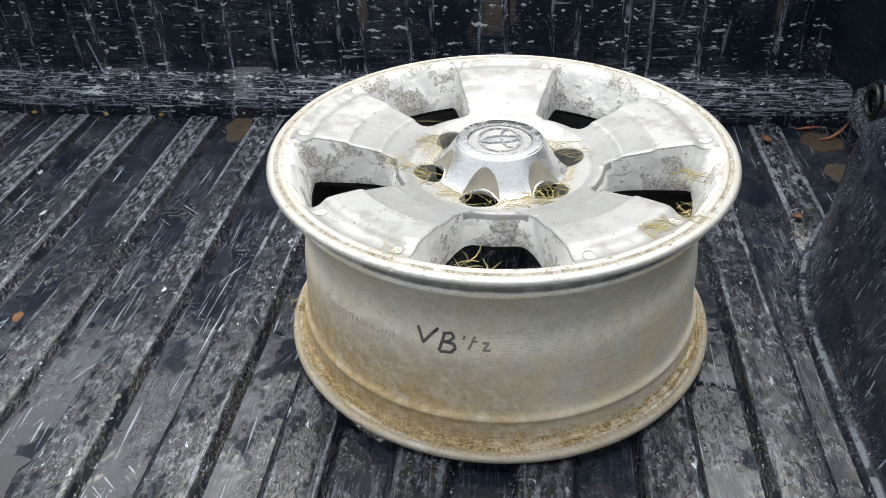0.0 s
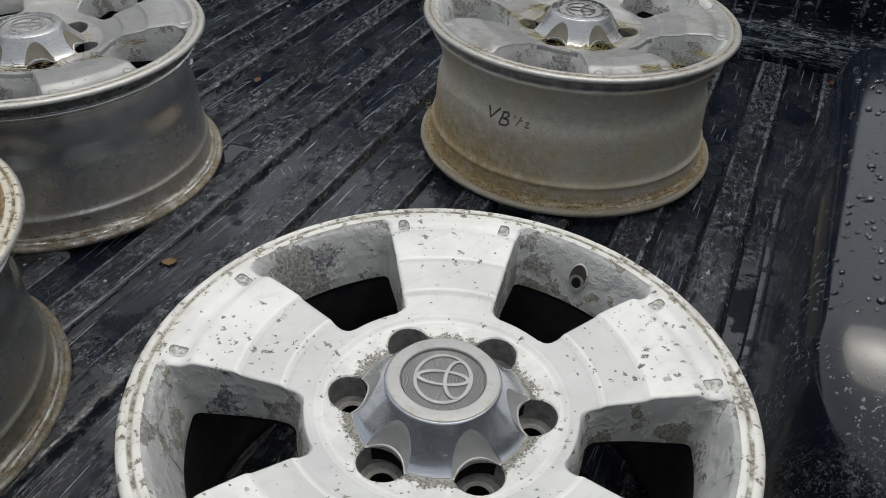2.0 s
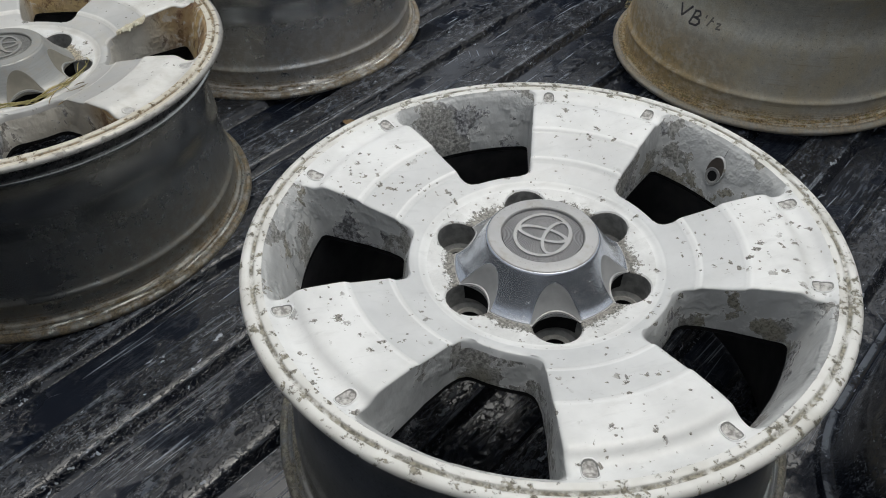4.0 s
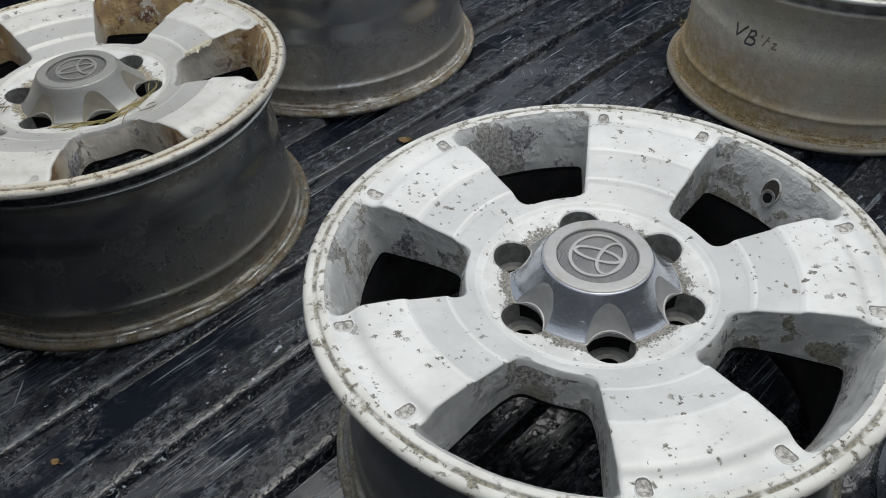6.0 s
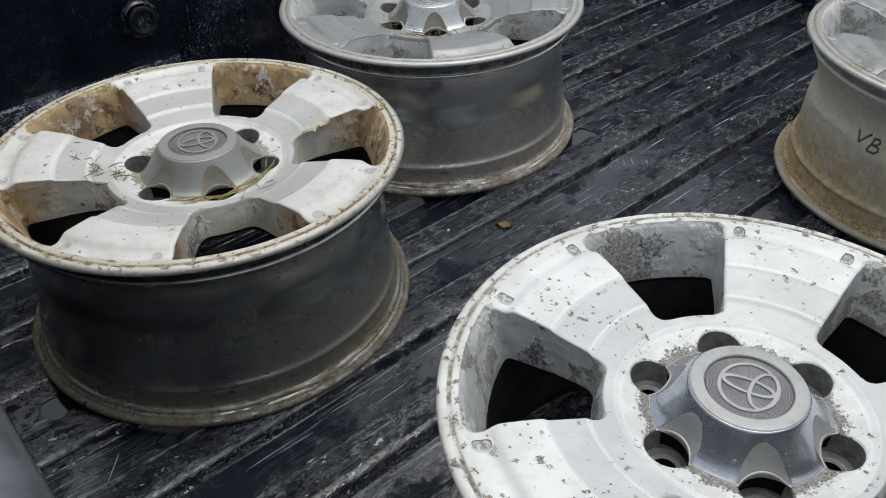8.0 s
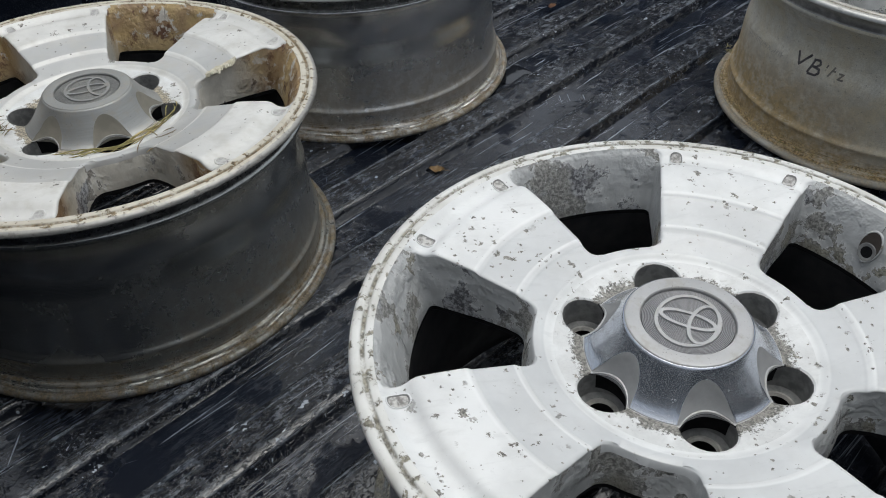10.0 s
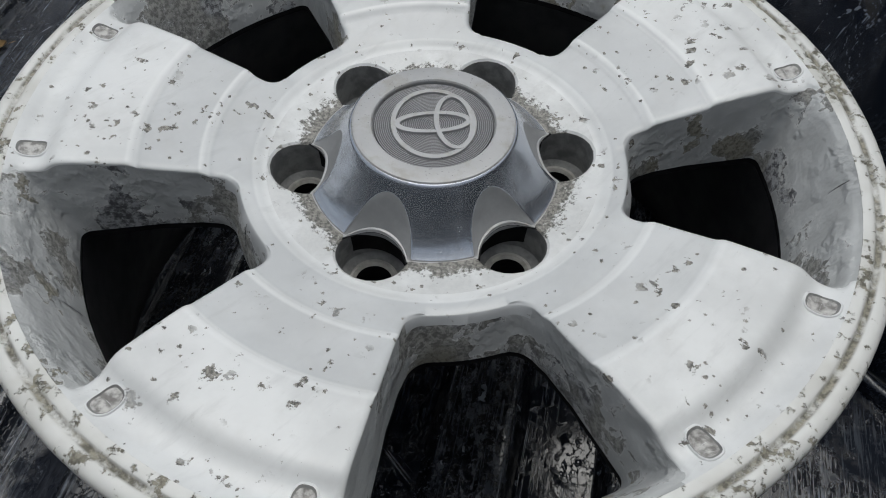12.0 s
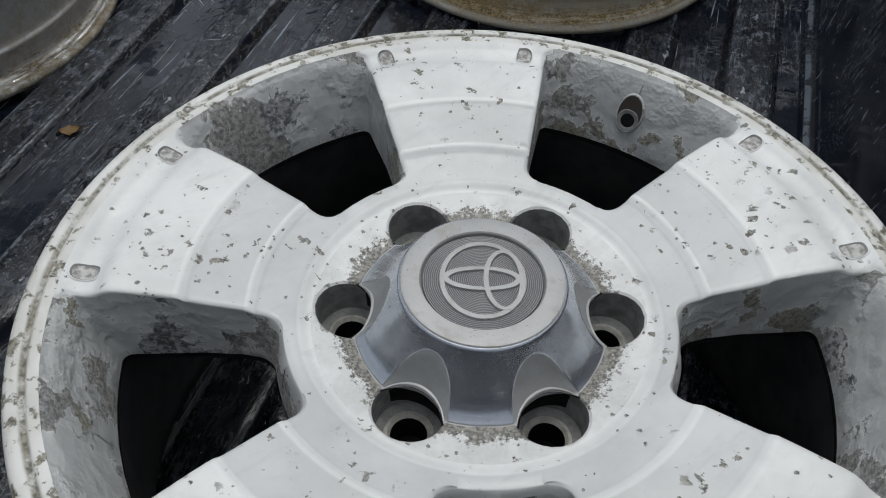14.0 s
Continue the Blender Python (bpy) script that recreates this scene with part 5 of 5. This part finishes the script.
strands("dry_grass", "brown grass bits round the wheel hub", W2, [
    (0.100, -32, 0.010, 22, 0.030, 0.193), (0.092, -55, 0.010, 22, 0.028, 0.190), (0.128, -6, 0.008, 12, 0.034, 0.199), (0.150, 18, 0.006, 10, 0.04, 0.200),
    (0.090, -90, 0.010, 12, 0.03, 0.189)], M_STRAW_OLD, 6)
strands("dry_grass", "brown grass bits stuck on the wheel foot", W2, [
    (0.2195, g, 0.003, rnd.randint(1, 4), 0.007, 0.0135) for g in range(-100, 40, 7)], M_STRAW_OLD, 10, 0.0003)
W3 = Matrix.Translation((-0.528, -0.161, 0.0005)) @ Matrix.Rotation(radians(0.59), 4, "Y") @ Matrix.Rotation(radians(-1.2), 4, "X")
strands("dry_grass", "dark bits of plant on the white spoke", W3, [
    (0.150, -128, 0.012, 16, 0.024, 0.2035), (0.124, -112, 0.014, 18, 0.026, 0.1995), (0.095, -112, 0.008, 22, 0.024, 0.1915), (0.110, 15, 0.012, 14, 0.030, 0.1945)], M_STRAW_OLD, 7, 0.0005)


def paint_flap(at, r0, g0, r1, g1, label):
    """A ragged curl of peeled paint along a spoke's edge."""
    bm = bmesh.new()
    rows = [[], [], [], []]
    for t in np.linspace(0, 1, 60):
        r, g = r0 + (r1 - r0) * t, radians(g0 + (g1 - g0) * t)
        z = bent(FACE, r) + 0.0004
        torn = 0.5 + 0.6 * noise.noise((t * 5.0, 1.7, 0.3)) + 0.35 * noise.noise((t * 17.0, 4.1, 0.9)) + 0.2 * noise.noise((t * 45.0, 2.2, 5.0))
        wide = (0.003 + 0.010 * max(torn, 0.0)) * math.sin(math.pi * min(max(t, 0.05), 0.95)) ** 0.5 / r
        rows[0].append(polar(r, g + wide * 0.45, z))
        rows[1].append(polar(r, g, z + 0.0006))
        rows[2].append(polar(r, g - wide * 0.6, z + 0.0004))
        rows[3].append(polar(r, g - wide, z - 0.0012 - 0.0012 * torn))
    skin(bm, rows)
    skin(bm, [[(p[0], p[1], p[2] - 0.0005) for p in row] for row in rows])
    ob = part("paint_flap", bm, M_FLAP)
    ob.matrix_basis = at
    return tagged(ob, label, "peeled paint")


paint_flap(W3, 0.120, 73.6, 0.157, 75.2, "cream peeled paint curling off a white spoke")


def straw_loop(at, seed, n):
    rnd = random.Random(seed)
    bm = bmesh.new()
    for _ in range(n):
        a0 = rnd.uniform(-62, 10)
        a1 = a0 + rnd.uniform(35, 95)
        pts = []
        base = rnd.uniform(0.076, 0.085)
        for k in range(14):
            g = a0 + (a1 - a0) * k / 13
            pts.append(polar(base + 0.003 * math.sin(k * 0.9 + base * 900), radians(g), 0.187 + 0.004 * abs(math.sin(k * 0.45 + seed))))
        tube(bm, pts, 0.00055, 5)
    ob = part("straw", bm, M_STRAW)
    ob.matrix_basis = at
    return tagged(ob, "long yellow straws wrapped round the wheel cap", "straw", kind="stuff")


straw_loop(W3, 3, 9)


def leaf(x, y, z, turn, size, material, label, name="dead_leaf"):
    """A small curled leaf with a stalk."""
    ob = tagged(new(name), label, "leaf")
    ob.matrix_basis = pose(x, y, z, 0, 0, turn)
    bm = bmesh.new()
    rows = []
    for t in np.linspace(0, 1, 9):
        w = size * 0.34 * math.sin(math.pi * min(t * 1.02, 1)) ** 0.8 * (1 + 0.2 * math.sin(t * 17)) + 0.0002
        rows.append([(size * (t - 0.5), w * s, 0.0012 + size * 0.12 * s * s + size * 0.10 * (t - 0.5) ** 2 * 4) for s in (-1, -0.5, 0, 0.5, 1)])
    skin(bm, rows)
    skin(bm, [[(p[0], p[1], p[2] - 0.0004) for p in row] for row in rows])
    part("blade", bm, material, ob)
    bm = bmesh.new()
    tube(bm, [(size * 0.5, 0, 0.002), (size * 0.7, size * 0.05, 0.002), (size * 0.85, size * 0.15, 0.001)], 0.0005, 5)
    part("stalk", bm, material, ob)
    return ob


leaf(-0.393, 0.205, DEEP, 35, 0.021, M_LEAF, "small yellow-brown dead leaf in a floor groove")
leaf(-0.254, -0.401, DEEP, 20, 0.010, M_LEAF, "tiny yellow leaf scrap on the wet floor")
leaf(0.366, 1.177, 0.0, 100, 0.022, M_RUST, "orange dead leaf on a floor rib")
leaf(0.360, 0.959, 0.0, 60, 0.015, M_RUST, "orange dead leaf fragment on the floor")


def stain(x, y, z, sx, sy, turn, material, name, label, category, seed, high=0.0012):
    """A low ragged patch of dirt or rust lying on the floor."""
    rnd = random.Random(seed)
    bm = bmesh.new()
    n = 28
    out = [1 + 0.35 * noise.noise((math.cos(6.283 * i / n) * 1.6, math.sin(6.283 * i / n) * 1.6, seed * 3.1)) for i in range(n)]
    rows = []
    for k, h in ((0.02, 1.0), (0.35, 0.95), (0.7, 0.8), (0.92, 0.5), (1.0, -0.3)):
        rows.append([(sx * k * o * math.cos(6.283 * i / n), sy * k * o * math.sin(6.283 * i / n), high * h * (1 + rnd.uniform(-0.3, 0.3))) for i, o in enumerate(out)])
    skin(bm, rows, 0, True)
    ob = part(name, bm, material)
    ob.matrix_basis = pose(x, y, z, 0, 0, turn)
    return tagged(ob, label, category)


stain(-0.591, 0.694, -0.0005, 0.006, 0.009, 10, M_RUST, "rust_spot", "orange rust spot on a floor rib", "rust spot", 1, 0.0008)
stain(-0.486, 1.215, DEEP, 0.024, 0.045, 8, M_MUD, "mud_patch", "brown mud dried in a floor groove", "mud", 2)
stain(0.456, 1.20, DEEP, 0.030, 0.034, 0, M_MUD, "mud_patch", "brown mud with leaf litter in the bed corner", "mud", 3)
stain(0.455, 1.105, DEEP, 0.018, 0.030, -20, M_MUD, "mud_patch", "brown mud on the bed floor", "mud", 4)
for i, (x, y) in enumerate(((-0.869, 1.248), (-0.734, 1.244), (-0.635, 1.246))):
    stain(x, y, -0.006, 0.0045, 0.0035, 0, M_GRIT, "grit", "yellow grit at the end of a floor rib", "grit", 5 + i, 0.003)


def twig(pts, label):
    bm = bmesh.new()
    tube(bm, pts, 0.0022, 7)
    return tagged(part("twig", bm, M_TWIG), label, "twig")


twig([(0.452, 1.202, DEEP + 0.003), (0.470, 1.206, DEEP + 0.004), (0.488, 1.216, 0.0), (0.506, 1.228, 0.018)], "reddish twig leaning in the bed corner")
twig([(0.425, 1.238, DEEP + 0.003), (0.446, 1.243, DEEP + 0.003), (0.468, 1.245, DEEP + 0.004)], "thin dry twig along the bed front")


# ---- rain on the wheel arch ----
def drops(name, label, many, spot, seed):
    rnd = random.Random(seed)
    bm = bmesh.new()
    for _ in range(many):
        p, nor = spot(rnd)
        s = 0.0011 + 0.0034 * rnd.random() ** 2.5
        u = nor.orthogonal().normalized()
        v = nor.cross(u)
        a, wob = rnd.uniform(0, 6.28), rnd.uniform(0.7, 1.0)
        rows = []
        for k, h in ((1.0, -0.05), (0.95, 0.16), (0.75, 0.32), (0.45, 0.42), (0.02, 0.46)):
            rows.append([p + (u * math.cos(6.283 * i / 10 + a) + v * math.sin(6.283 * i / 10 + a) * wob) * s * k + nor * s * h for i in range(10)])
        skin(bm, rows, 0, True)
    return tagged(part(name, bm, M_WATER), label, "water drops", kind="stuff")


def arch_spot(rnd):
    o, y = rnd.uniform(0.020, 0.185), rnd.uniform(0.16, 0.70)
    slope = (bent(ARCH, o + 0.004) - bent(ARCH, o - 0.004)) / 0.008
    return Vector((ARCH_X + o, y, bent(ARCH, o) + 0.0008)), Vector((-slope, 0, 1)).normalized()


drops("rain_drops", "clear rain drops beaded on the black wheel arch", 430, arch_spot, 11)


# ---- puddles in the grooves ----
def puddle(x, y0, y1, seed, wide=0.0215):
    rnd = random.Random(seed)
    bm = bmesh.new()
    rows = []
    for k, t in enumerate(np.linspace(0, 1, 60)):
        y = y0 + (y1 - y0) * t
        end = min(1.0, math.sqrt(max(t * (1 - t), 0) * 14) + 0.02)
        a = wide * end * (0.80 + 0.5 * noise.noise((y * 31, seed, 1.0)) + 0.25 * noise.noise((y * 90, seed, 5.0)))
        b = wide * end * (0.80 + 0.5 * noise.noise((y * 31, seed, 7.0)) + 0.25 * noise.noise((y * 90, seed, 3.0)))
        rows.append([(x - min(a, 0.0235), y, DEEP + 0.0011), (x, y, DEEP + 0.0013), (x + min(b, 0.0235), y, DEEP + 0.0011)])
    skin(bm, rows)
    return tagged(part("puddle", bm, M_PUDDLE), "shallow rain puddle in a floor groove", "puddle", group="puddles on the bed floor")


for k, y0, y1 in ((6, 0.44, 0.50), (6, -0.42, -0.30)):
    puddle(RIB_FIRST - RIB_PITCH * (k + 0.5), y0, y1, k * 3 + int(y0 * 10))
